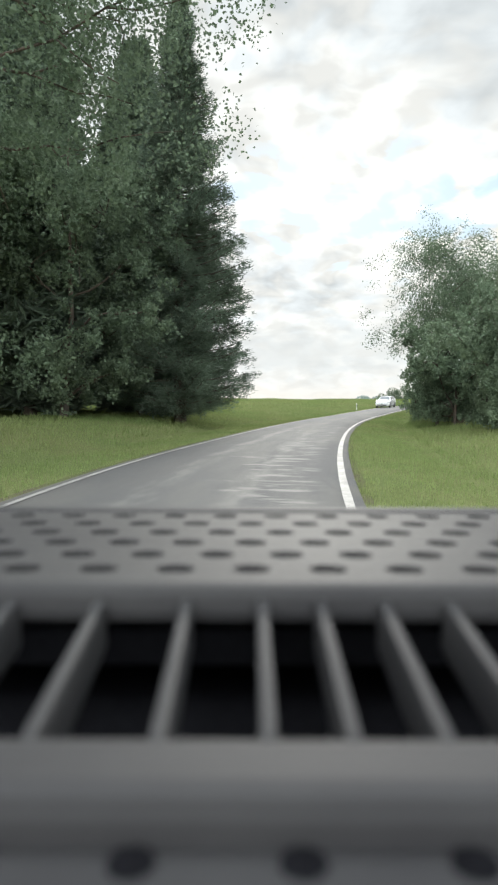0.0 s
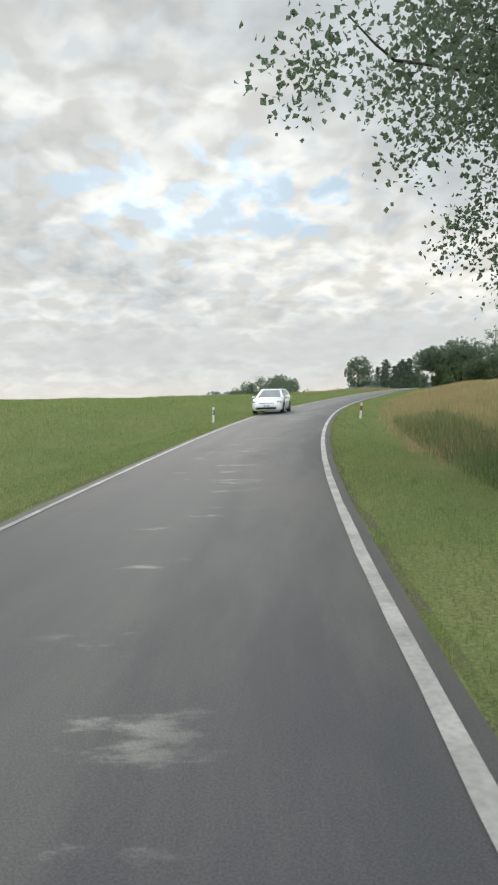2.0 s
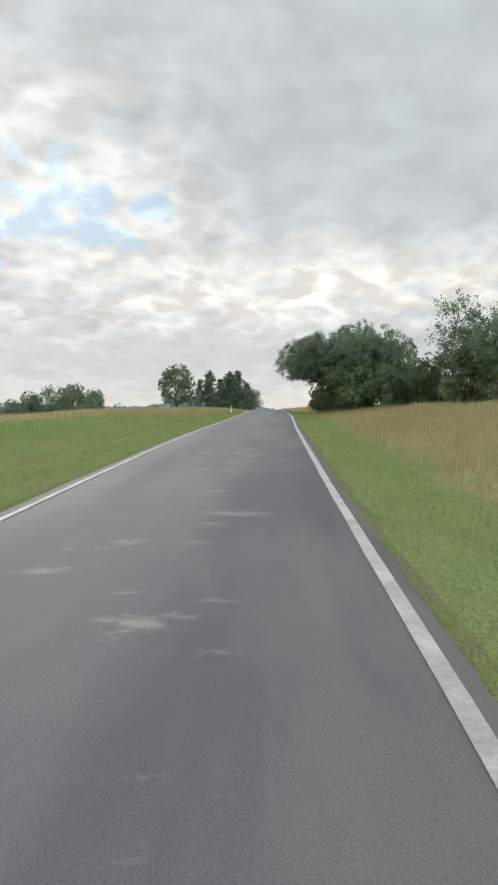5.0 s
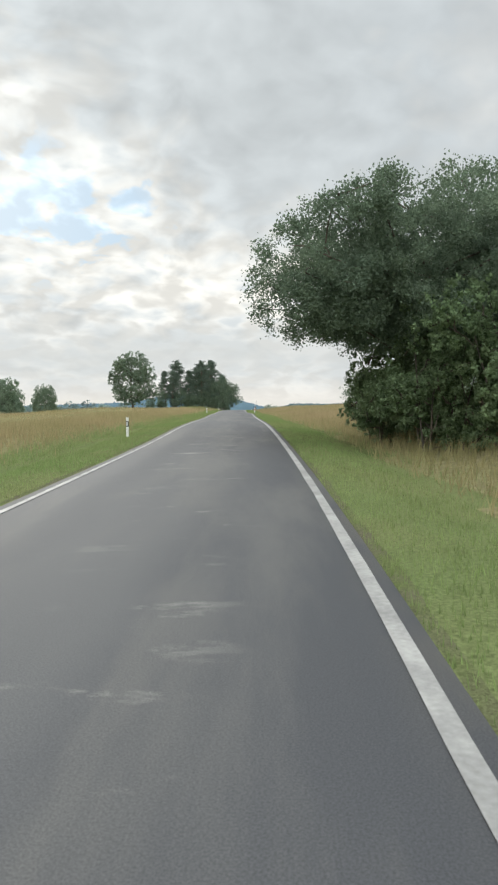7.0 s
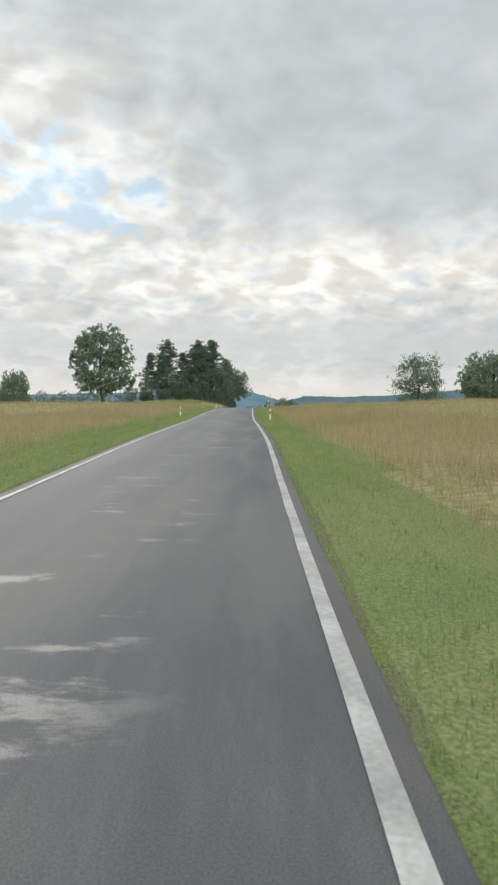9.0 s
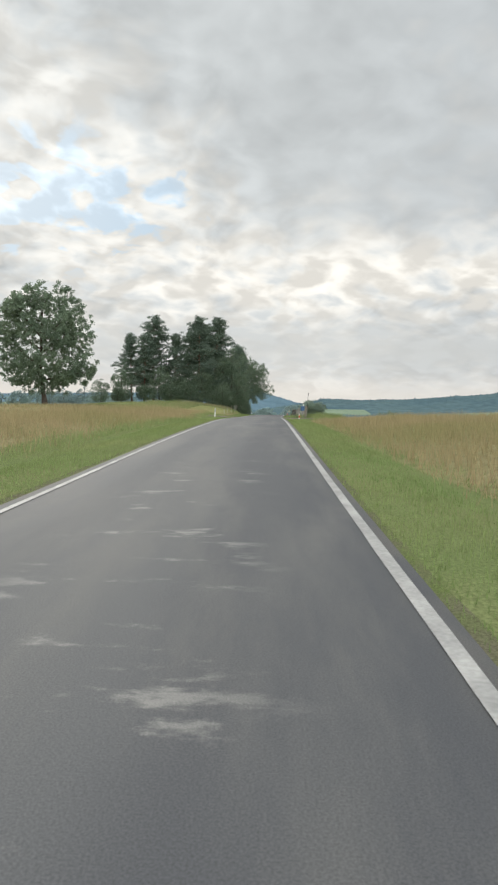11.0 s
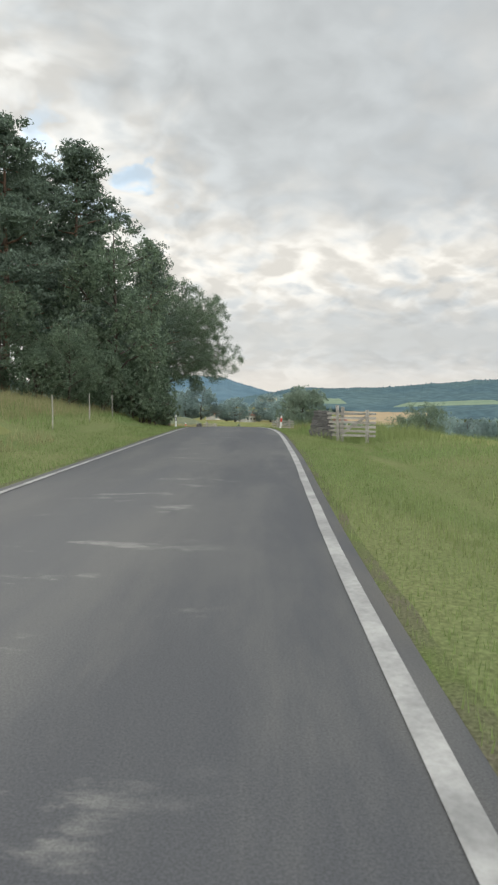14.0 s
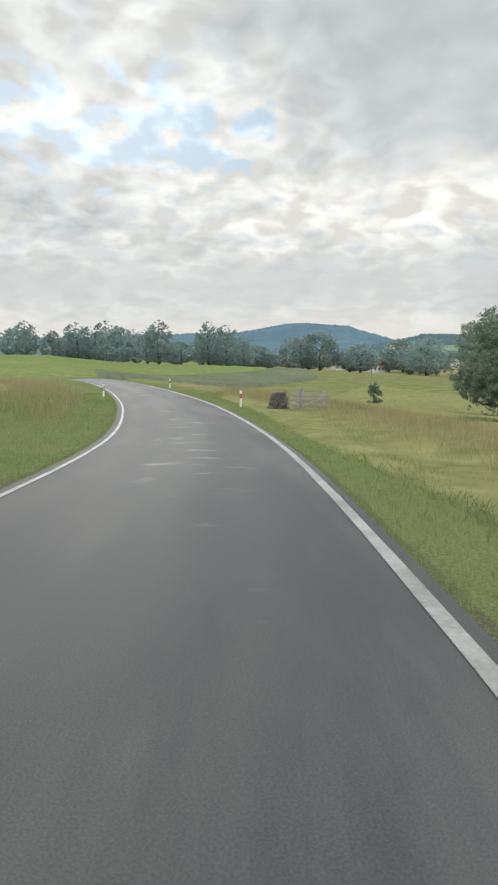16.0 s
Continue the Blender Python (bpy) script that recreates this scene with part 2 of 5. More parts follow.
    edge = calc("MULTIPLY", ranged(calc("ABSOLUTE", sep.outputs[0], 0.0), 1.85, 2.35), ranged(noise_(1.0, (2.0, 0.6, 1), 4), 0.35, 0.65))
    col = mix(calc("MULTIPLY", edge, 0.6), col, (0.105, 0.097, 0.084))
    grain = noise_(95.0, (1, 1, 1), 3, 0.7)
    sc = N("ShaderNodeVectorMath")
    sc.operation = "SCALE"
    L(col, sc.inputs[0])
    L(ranged(grain, 0.28, 0.72, 0.72, 1.30), sc.inputs[3])
    L(sc.outputs[0], p.inputs["Base Color"])
    L(ranged(worn, 0.0, 1.0, 0.78, 0.62), p.inputs["Roughness"])
    p.inputs["Specular IOR Level"].default_value = 0.3
    bp = N("ShaderNodeBump")
    bp.inputs["Strength"].default_value, bp.inputs["Distance"].default_value = 0.18, 0.008
    L(grain, bp.inputs["Height"])
    L(bp.outputs[0], p.inputs["Normal"])
    return m


ASPHALT = asphalt_material()
PAINT = material("road_paint", (0.34, 0.33, 0.31), 0.65, (0.21, 0.205, 0.195), 2.2, 25, 0.15)
GRAVEL = material("gravel_shoulder", (0.12, 0.11, 0.075), 0.9, (0.11, 0.135, 0.05), 1.5, 45, 0.4, 0.8, spec=0.0)
GRASS = material("grass", (0.12, 0.148, 0.06), 0.9, (0.15, 0.16, 0.072), 0.35, 28, 0.35, 0.5, spec=0.0)
BLADE = material("grass_blades", (0.195, 0.265, 0.10), 0.7, (0.245, 0.28, 0.12), 0.15, 3, 0.2, island=0.12, through_=0.5, spec=0.0)
DARK_BLADE = material("dark_grass_blades", (0.12, 0.165, 0.075), 0.8, (0.16, 0.195, 0.09), 0.3, 3, 0.2, island=0.12, through_=0.4, spec=0.0)
STRAW = material("straw_blades", (0.36, 0.315, 0.18), 0.8, (0.28, 0.275, 0.14), 0.12, 2, 0.2, island=0.10, through_=0.5, spec=0.0)
MEADOW = material("meadow_blades", (0.355, 0.282, 0.165), 0.8, (0.28, 0.255, 0.125), 0.10, 2, 0.2, island=0.10, through_=0.5, spec=0.0)
LEAF = material("leaves", (0.145, 0.198, 0.135), 0.5, (0.175, 0.23, 0.15), 0.4, 3, 0.2, island=0.22, through_=0.42, per_object=0.12, spec=0.15)
LEAF_LIGHT = material("pale_leaves", (0.145, 0.205, 0.105), 0.5, (0.175, 0.235, 0.12), 0.4, 3, 0.25, island=0.35, through_=0.45, per_object=0.12, spec=0.15)
NEEDLE = material("needles", (0.115, 0.155, 0.12), 0.6, (0.14, 0.185, 0.135), 0.4, 3, 0.2, island=0.25, through_=0.25, per_object=0.1, spec=0.15)
# leaves of trees farther off, made lighter and bluer for haze
FAR_HAZE_LEAF = material("far_haze_leaves", (0.165, 0.22, 0.155), 0.6, (0.20, 0.255, 0.17), 0.3, 2, 0.15, island=0.18, through_=0.45, per_object=0.12, spec=0.1)
# slope tree's leaves, greyed in the colour to stand for haze
SLOPE_HAZE_LEAF = material("slope_haze_leaves", (0.205, 0.265, 0.205), 0.7, (0.24, 0.295, 0.225), 0.2, 2, 0.15, island=0.15, through_=0.5, spec=0.1)
# leaves far across the valley: aerial haze mixed into the base colour
HAZED_LEAF = material("hazed_leaves", (0.275, 0.355, 0.34), 0.9, (0.30, 0.38, 0.36), 0.1, 1, 0.1, island=0.06, through_=0.6, per_object=0.2, spec=0.1)
BARK = material("bark", (0.12, 0.095, 0.075), 0.9, (0.06, 0.05, 0.042), 3, 14, 0.35, 1.0, stretch=(1, 1, 0.25))
PINE_BARK = material("pine_bark", (0.21, 0.13, 0.09), 0.9, (0.11, 0.08, 0.065), 3, 14, 0.35, 1.0, stretch=(1, 1, 0.3))


# ---------------- mesh helpers ----------------
def mesh_from(name, verts, faces, mat, smooth=False):
    """A mesh from arrays: verts (n, 3), faces (m, k)."""
    me = bpy.data.meshes.new(name)
    verts, faces = np.asarray(verts, np.float32), np.asarray(faces, np.int32)
    k = faces.shape[1]
    me.vertices.add(len(verts))
    me.vertices.foreach_set("co", verts.ravel())
    me.loops.add(faces.size)
    me.loops.foreach_set("vertex_index", faces.ravel())
    me.polygons.add(len(faces))
    me.polygons.foreach_set("loop_start", np.arange(0, faces.size, k, dtype=np.int32))
    me.polygons.foreach_set("loop_total", np.full(len(faces), k, np.int32))
    me.polygons.foreach_set("use_smooth", np.full(len(faces), smooth))
    me.update(calc_edges=True)
    me.validate()
    me.materials.append(mat)
    return me


def array_part(name, verts, faces, mat, parent=None, label="", smooth=False):
    ob = new(name, mesh_from(name, verts, faces, mat, smooth))
    ob.parent = parent
    return tagged(ob, label)


def part(name, bm, mat, parent=None, label="", smooth=False):
    """Links a bmesh as one mesh object under a thing or a part."""
    me = bpy.data.meshes.new(name)
    if smooth:
        for f in bm.faces:
            f.smooth = True
    bmesh.ops.recalc_face_normals(bm, faces=bm.faces)
    bm.to_mesh(me)
    bm.free()
    me.materials.append(mat)
    ob = new(name, me)
    ob.parent = parent
    return tagged(ob, label)


def box(bm, size, m=Matrix(), bevel=0.0):
    r = bmesh.ops.create_cube(bm, size=1.0, matrix=m @ Matrix.Diagonal((*size, 1)))
    if bevel:
        es = list({e for v in r["verts"] for e in v.link_edges})
        bmesh.ops.bevel(bm, geom=es, offset=bevel, segments=2, affect="EDGES", profile=0.6)
    return bm


def tubes(paths, sides=6):
    """Tapered tubes: each path is a list of (x, y, z, r). Returns vertex and quad arrays."""
    V, F, o = [], [], 0
    a = np.linspace(0, 2 * np.pi, sides, endpoint=False)
    for p in paths:
        p = np.asarray(p, float)
        d = np.gradient(p[:, :3], axis=0)
        d /= np.linalg.norm(d, axis=1)[:, None] + 1e-9
        ref = np.where(np.abs(d[:, 2:3]) < 0.9, np.array([[0, 0, 1.0]]), np.array([[1.0, 0, 0]]))
        u = np.cross(d, ref)
        u /= np.linalg.norm(u, axis=1)[:, None] + 1e-9
        v = np.cross(d, u)
        ring = p[:, None, :3] + p[:, None, 3:4] * (np.cos(a)[None, :, None] * u[:, None] + np.sin(a)[None, :, None] * v[:, None])
        V.append(ring.reshape(-1, 3))
        i, j = np.meshgrid(np.arange(len(p) - 1), np.arange(sides), indexing="ij")
        j2 = (j + 1) % sides
        F.append(np.stack([o + i * sides + j, o + i * sides + j2, o + (i + 1) * sides + j2, o + (i + 1) * sides + j], -1).reshape(-1, 4))
        o += len(p) * sides
    return np.concatenate(V), np.concatenate(F)


# ---------------- the road's line and the land ----------------
KNOTS = [
    (-7.52, -47.59, -0.76), (-6.03, -35.69, -0.58), (-4.54, -23.79, -0.40), (-3.05, -11.88, -0.22), (-1.56, 0.02, -0.04),
    (-0.40, 11.96, 0.29), (1.28, 23.84, 0.45), (3.43, 35.65, 0.63), (6.15, 47.33, 0.86), (9.47, 58.86, 1.14),
    (13.37, 70.21, 1.54), (17.87, 81.34, 2.01), (22.82, 92.26, 2.38), (28.33, 102.92, 2.80), (34.27, 113.35, 3.28),
    (40.31, 123.72, 3.76), (46.41, 134.05, 4.16), (52.60, 144.33, 4.54), (58.72, 154.65, 4.91), (64.66, 165.08, 5.24),
    (70.43, 175.60, 5.59), (76.12, 186.16, 5.78), (81.86, 196.70, 5.93), (87.61, 207.24, 6.21), (93.22, 217.85, 6.35),
    (98.80, 228.47, 6.45), (104.50, 239.03, 6.68), (110.26, 249.56, 6.92), (116.05, 260.07, 7.09), (121.85, 270.57, 7.17),
    (127.70, 281.05, 7.08), (133.62, 291.49, 7.01), (139.64, 301.87, 6.99), (145.84, 312.14, 7.00), (151.83, 322.54, 6.90),
    (157.28, 333.23, 6.51), (162.25, 344.15, 5.94), (166.41, 355.40, 5.16), (169.76, 366.92, 4.50), (171.91, 378.72, 4.18),
    (173.31, 390.64, 3.88), (174.32, 402.60, 3.57), (174.97, 414.58, 3.27), (175.25, 426.57, 2.96), (175.17, 438.57, 2.66),
    (174.73, 450.57, 2.35), (173.93, 462.54, 2.04),
]
HALF = 2.13          # from the road's middle to each edge line


def spline(knots, step=1.0):
    k = np.array(knots, float)
    k = np.vstack([2 * k[0] - k[1], k, 2 * k[-1] - k[-2]])
    u = np.linspace(0, 1, 13)[:-1, None]
    out = [0.5 * (2 * b + (c - a) * u + (2 * a - 5 * b + 4 * c - d) * u**2 + (3 * b - a - 3 * c + d) * u**3)
           for a, b, c, d in zip(k[:-3], k[1:-2], k[2:-1], k[3:])]
    p = np.vstack(out + [k[-2:-1]])
    s = np.r_[0, np.cumsum(np.linalg.norm(np.diff(p[:, :2], axis=0), axis=1))]
    q = np.arange(0, s[-1], step)
    return np.stack([np.interp(q, s, p[:, i]) for i in range(3)], -1), q


LINE, LINE_S = spline(KNOTS)
LINE_S = LINE_S - 48.0            # 0 where the walk starts
TAN = np.gradient(LINE[:, :2], axis=0)
TAN /= np.linalg.norm(TAN, axis=1)[:, None]
RIGHT = np.stack([TAN[:, 1], -TAN[:, 0]], -1)


def on_line(s):
    c = np.array([np.interp(s, LINE_S, LINE[:, i]) for i in range(3)])
    t = np.array([np.interp(s, LINE_S, TAN[:, i]) for i in range(2)])
    return c, t / np.linalg.norm(t, axis=0)


def lerp(v, table):
    return np.interp(v, [a for a, _ in table], [b for _, b in table])


SLOPE_R = [(0, 0.02), (50, 0.03), (75, 0.11), (105, 0.14), (150, 0.13), (175, 0.06), (215, 0.06), (290, 0.06), (315, 0.0), (340, -0.03), (365, -0.09), (400, -0.16), (480, -0.18), (700, -0.10), (1200, 0.0)]
SLOPE_L = [(0, 0.04), (60, 0.045), (85, 0.05), (108, 0.045), (122, 0.03), (137, 0.0), (150, -0.03), (180, -0.04), (220, -0.015), (240, 0.0), (270, 0.015), (300, 0.03), (335, 0.02), (385, 0.02), (415, 0.03), (470, 0.01), (700, 0.0)]

FALL_L = [(130, 0.0), (200, 0.05), (300, 0.085), (350, 0.125), (400, 0.10), (470, 0.04), (600, 0.0)]
FALL_AT = [(0, 30), (300, 20), (345, 18), (385, 28), (420, 30)]


def land(x, y):
    """Height of the ground at points, and their place along and across the road."""
    x, y = np.atleast_1d(np.asarray(x, float)), np.atleast_1d(np.asarray(y, float))
    idx = np.empty(len(x), int)
    for a in range(0, len(x), 20000):
        d = (x[a:a + 20000, None] - LINE[None, :, 0]) ** 2 + (y[a:a + 20000, None] - LINE[None, :, 1]) ** 2
        idx[a:a + 20000] = d.argmin(1)
    off = np.stack([x, y], -1) - LINE[idx, :2]
    al = (off * TAN[idx]).sum(-1)
    end = (idx == 0) | (idx == len(LINE) - 1)
    s = LINE_S[idx] + np.where(end, al, np.clip(al, -1, 1))
    l = (off * RIGHT[idx]).sum(-1)
    z = np.interp(s, LINE_S, LINE[:, 2])
    past = np.maximum(s - LINE_S[-1], 0)
    z -= 20 * (1 - np.exp(-past / 700))
    # a field rises again behind the dip past the bend
    z += 5.0 * np.clip((s - 508) / 95, 0, 1) ** 1.3 * np.clip((190 - l) / 110, 0, 1) * np.clip((1500 - s) / 700, 0, 1)
    a = np.abs(l)
    prof = np.interp(a, [0, 2.3, 2.6, 3.4, 4.6, 6.0, 8.0], [-0.07, -0.06, -0.07, -0.10, -0.32, -0.22, 0.0])
    # level where the gravel track crosses
    tr = np.where(l > 0, lerp(s, [(311, 0), (313.5, 1), (327, 1), (329.5, 0)]), lerp(s, [(313.5, 0), (316, 1), (326, 1), (328.5, 0)]))
    prof = prof + (np.interp(a, [2.3, 8.0], [-0.06, -0.04]) - prof) * tr * (a > 2.3)
    m = np.where(l > 0, lerp(s, SLOPE_R), lerp(s, SLOPE_L))
    # the left side stands on a low bank at both ends of the walk
    bank = lerp(s, [(0, 0.35), (45, 0.35), (60, 0.1), (90, 0.0), (310, 0.1), (345, 0.75), (405, 0.8), (420, 0.9), (434, 0.75), (444, 0.2), (455, 0.0)])
    prof = prof + np.where(l < 0, bank * np.clip((a - 2.9) / 2.6, 0, 1) ** 1.5, 0.0)
    swell = lerp(s, [(335, 0.0), (352, 0.55), (390, 0.65), (415, 0.3), (440, 0.0)])
    prof = prof + np.where(l < 0, swell * np.clip((a - 6) / 6, 0, 1), 0.0)
    far = np.maximum(a - 6, 0)
    prof = prof + m * 45 * (1 - np.exp(-far / 45)) * np.clip(far / 4, 0, 1)
    # the field on the left falls away again behind the crest
    prof = prof - np.where(l < 0, lerp(s, FALL_L) * np.maximum(a - lerp(s, FALL_AT), 0) * np.clip(a / 60, 0.4, 1), 0.0)
    # a side valley beyond the meadow at the end of the walk
    side = np.clip(((x - 150) * math.cos(radians(36)) - (y - 318) * math.sin(radians(36))) / 40, 0, 1) * np.clip((x - 258) / 170, 0, 1)
    prof = prof - np.where(s > 300, 18 * side * side * (3 - 2 * side), 0.0)
    # soft undulation away from the road
    und = 0.25 * np.sin(x * 0.11 + 1.3) * np.sin(y * 0.09) + 0.12 * np.sin(x * 0.31) * np.sin(y * 0.27 + 2)
    return z + prof + und * np.clip((a - 5) / 15, 0, 1), s, l


def spot(s, l):
    """A point on the ground: s metres along the road, l to the right of its middle."""
    c, t = on_line(s)
    x, y = c[0] + t[1] * l, c[1] - t[0] * l
    return Vector((x, y, float(land(x, y)[0][0])))


def ground():
    az = radians(-25)
    def steps(lo, hi, h, far, grow):
        mid = list(np.arange(lo, hi, h))
        up, v, g = [], hi, h
        while v < far:
            up.append(v)
            g *= grow
            v += g
        dn, v, g = [], lo, h
        while v > -far:
            g *= grow
            v -= g
            dn.append(v)
        return np.array(dn[::-1] + mid + up)
    u, v = steps(-30, 480, 1.4, 4500, 1.22), steps(-32, 26, 0.7, 4500, 1.16)
    U, V = np.meshgrid(u, v, indexing="ij")
    x, y = U * -math.sin(az) + V * math.cos(az), U * math.cos(az) + V * math.sin(az)
    z = land(x.ravel(), y.ravel())[0]
    n, m = len(u), len(v)
    i, j = np.meshgrid(np.arange(n - 1), np.arange(m - 1), indexing="ij")
    F = np.stack([i * m + j, (i + 1) * m + j, (i + 1) * m + j + 1, i * m + j + 1], -1).reshape(-1, 4)[:, ::-1]
    ob = tagged(array_part("ground", np.stack([x.ravel(), y.ravel(), z], -1), F, GRASS, smooth=True),
                "rolling green meadow land with verges and fields", "ground", kind="structure")
    ob.data.materials.append(HAY)
    ob.data.materials.append(FIELDS)
    cen = np.stack([x.ravel(), y.ravel()], -1)[F].mean(1)
    _, fs, fl = land(cen[:, 0], cen[:, 1])
    far = np.hypot(cen[:, 0] - 100, cen[:, 1] - 220) > 330
    ob.data.polygons.foreach_set("material_index", np.where(far | (fs > 470), 2, np.where(is_hay(fs, fl), 1, 0)).astype(np.int32))


def is_hay(s, l):
    """Where the grass is tall and has turned to straw colour."""
    return ((l > 4.9) & (s > 62) & (s < 312)) | ((l < -6.0) & (s > 166) & (s < 332)) | ((l > 5.8) & (s > 376)) | ((l < -7) & (s > 402))


ground()


def ribbon(name, s0, s1, cuts, mat, label, cat, parent=None, step=1.0, lift=0.0, kind="structure", wobble=0.0, thick=0.0):
    """A strip along the road; cuts: rows of (across, height)."""
    q = np.arange(s0, s1 + 0.01, step)
    c, t = on_line(q)
    n = np.stack([t[1], -t[0]], -1)
    V = []
    for k, (l, h) in enumerate(cuts):
        w = wobble * np.array([noise.noise((a * 0.7, k * 3.1, 0)) for a in q])
        V.append(np.c_[c[0] + n[:, 0] * (l + w), c[1] + n[:, 1] * (l + w), c[2] + h + lift])
    V = np.stack(V, 1)
    a, b = len(q), len(cuts)
    i, j = np.meshgrid(np.arange(a - 1), np.arange(b - 1), indexing="ij")
    F = np.stack([i * b + j, i * b + j + 1, (i + 1) * b + j + 1, (i + 1) * b + j], -1).reshape(-1, 4)
    ob = tagged(array_part(name, V.reshape(-1, 3), F, mat, parent, smooth=True), label, cat, kind=kind)
    # metres across and along the road, for the wear
    across, along = np.tile([l for l, _ in cuts], a), np.repeat(q, b)
    at = np.empty(len(ob.data.loops), np.int32)
    ob.data.loops.foreach_get("vertex_index", at)
    ob.data.uv_layers.new(name="wear").data.foreach_set("uv", np.stack([across[at], along[at]], -1).astype(np.float32).ravel())
    return ob


ribbon("road", -46, 488, [(-2.36, -0.13), (-2.29, -0.057), (-1.2, -0.015), (0, 0.012), (1.2, 0.0), (2.30, -0.019), (2.36, -0.09)], ASPHALT,
              "narrow grey asphalt country road with patched surface", "road", wobble=0.0)
for side in (-1, 1):
    mid, half = (HALF, 0.06) if side > 0 else (-2.07, 0.045)
    for a, b in (((-46, 316.5), (328, 488)) if side > 0 else ((-46, 488),)):
        ribbon("edge_line", a, b, [(mid - half, 0.0 if side > 0 else -0.028), (mid + half, 0.0 if side > 0 else -0.028)], PAINT, "worn white edge line painted on the asphalt", "road marking",
           lift=-0.010, wobble=0.012)
    ribbon("gravel_shoulder", -46, 488, [(side * 2.26, -0.075), (side * 2.40, -0.055), (side * 2.64, -0.10)][::side], GRAVEL,
           "narrow brown gravel and earth shoulder beside the asphalt", "shoulder", wobble=0.09)


# ---------------- trees ----------------
def leaf_quads(centres, size, rng, droop=0.0, long=1.0, wide=0.46, along=None):
    """Small folded leaf sprays (two quads each sharing a rib) at the given points, at random or along given directions."""
    n = len(centres)
    d = rng.normal(size=(n, 3)) if along is None else along + rng.normal(size=(n, 3)) * 0.38
    d[:, 2] -= droop
    d /= np.linalg.norm(d, axis=1)[:, None]
    e = np.cross(d, rng.normal(size=(n, 3)))
    e /= np.linalg.norm(e, axis=1)[:, None] + 1e-9
    up = np.cross(d, e)
    s = size * rng.uniform(0.6, 1.3, (n, 1))
    a, w, f = d * s * long, e * s * wide, up * s * 0.18
    V = np.stack([centres - a * 0.5, centres + w - a * 0.05 + f, centres + a * 0.55, centres - w + a * 0.1 + f], 1).reshape(-1, 3)
    k = np.arange(n)[:, None] * 4
    F = np.concatenate([k + [[0, 1, 2]], k + [[0, 2, 3]]], 0)
    return V, F


def crooked(p0, p1, r0, r1, rng, n=6, bend=0.08):
    p0, p1 = np.asarray(p0, float), np.asarray(p1, float)
    u = np.linspace(0, 1, n)[:, None]
    p = p0 + (p1 - p0) * u
    length = np.linalg.norm(p1 - p0)
    w = np.cumsum(rng.normal(size=(n, 3)) * bend * length / n, 0) * np.sin(np.pi * np.minimum(u * 1.2, 1))
    return np.c_[p + w, r0 + (r1 - r0) * u]


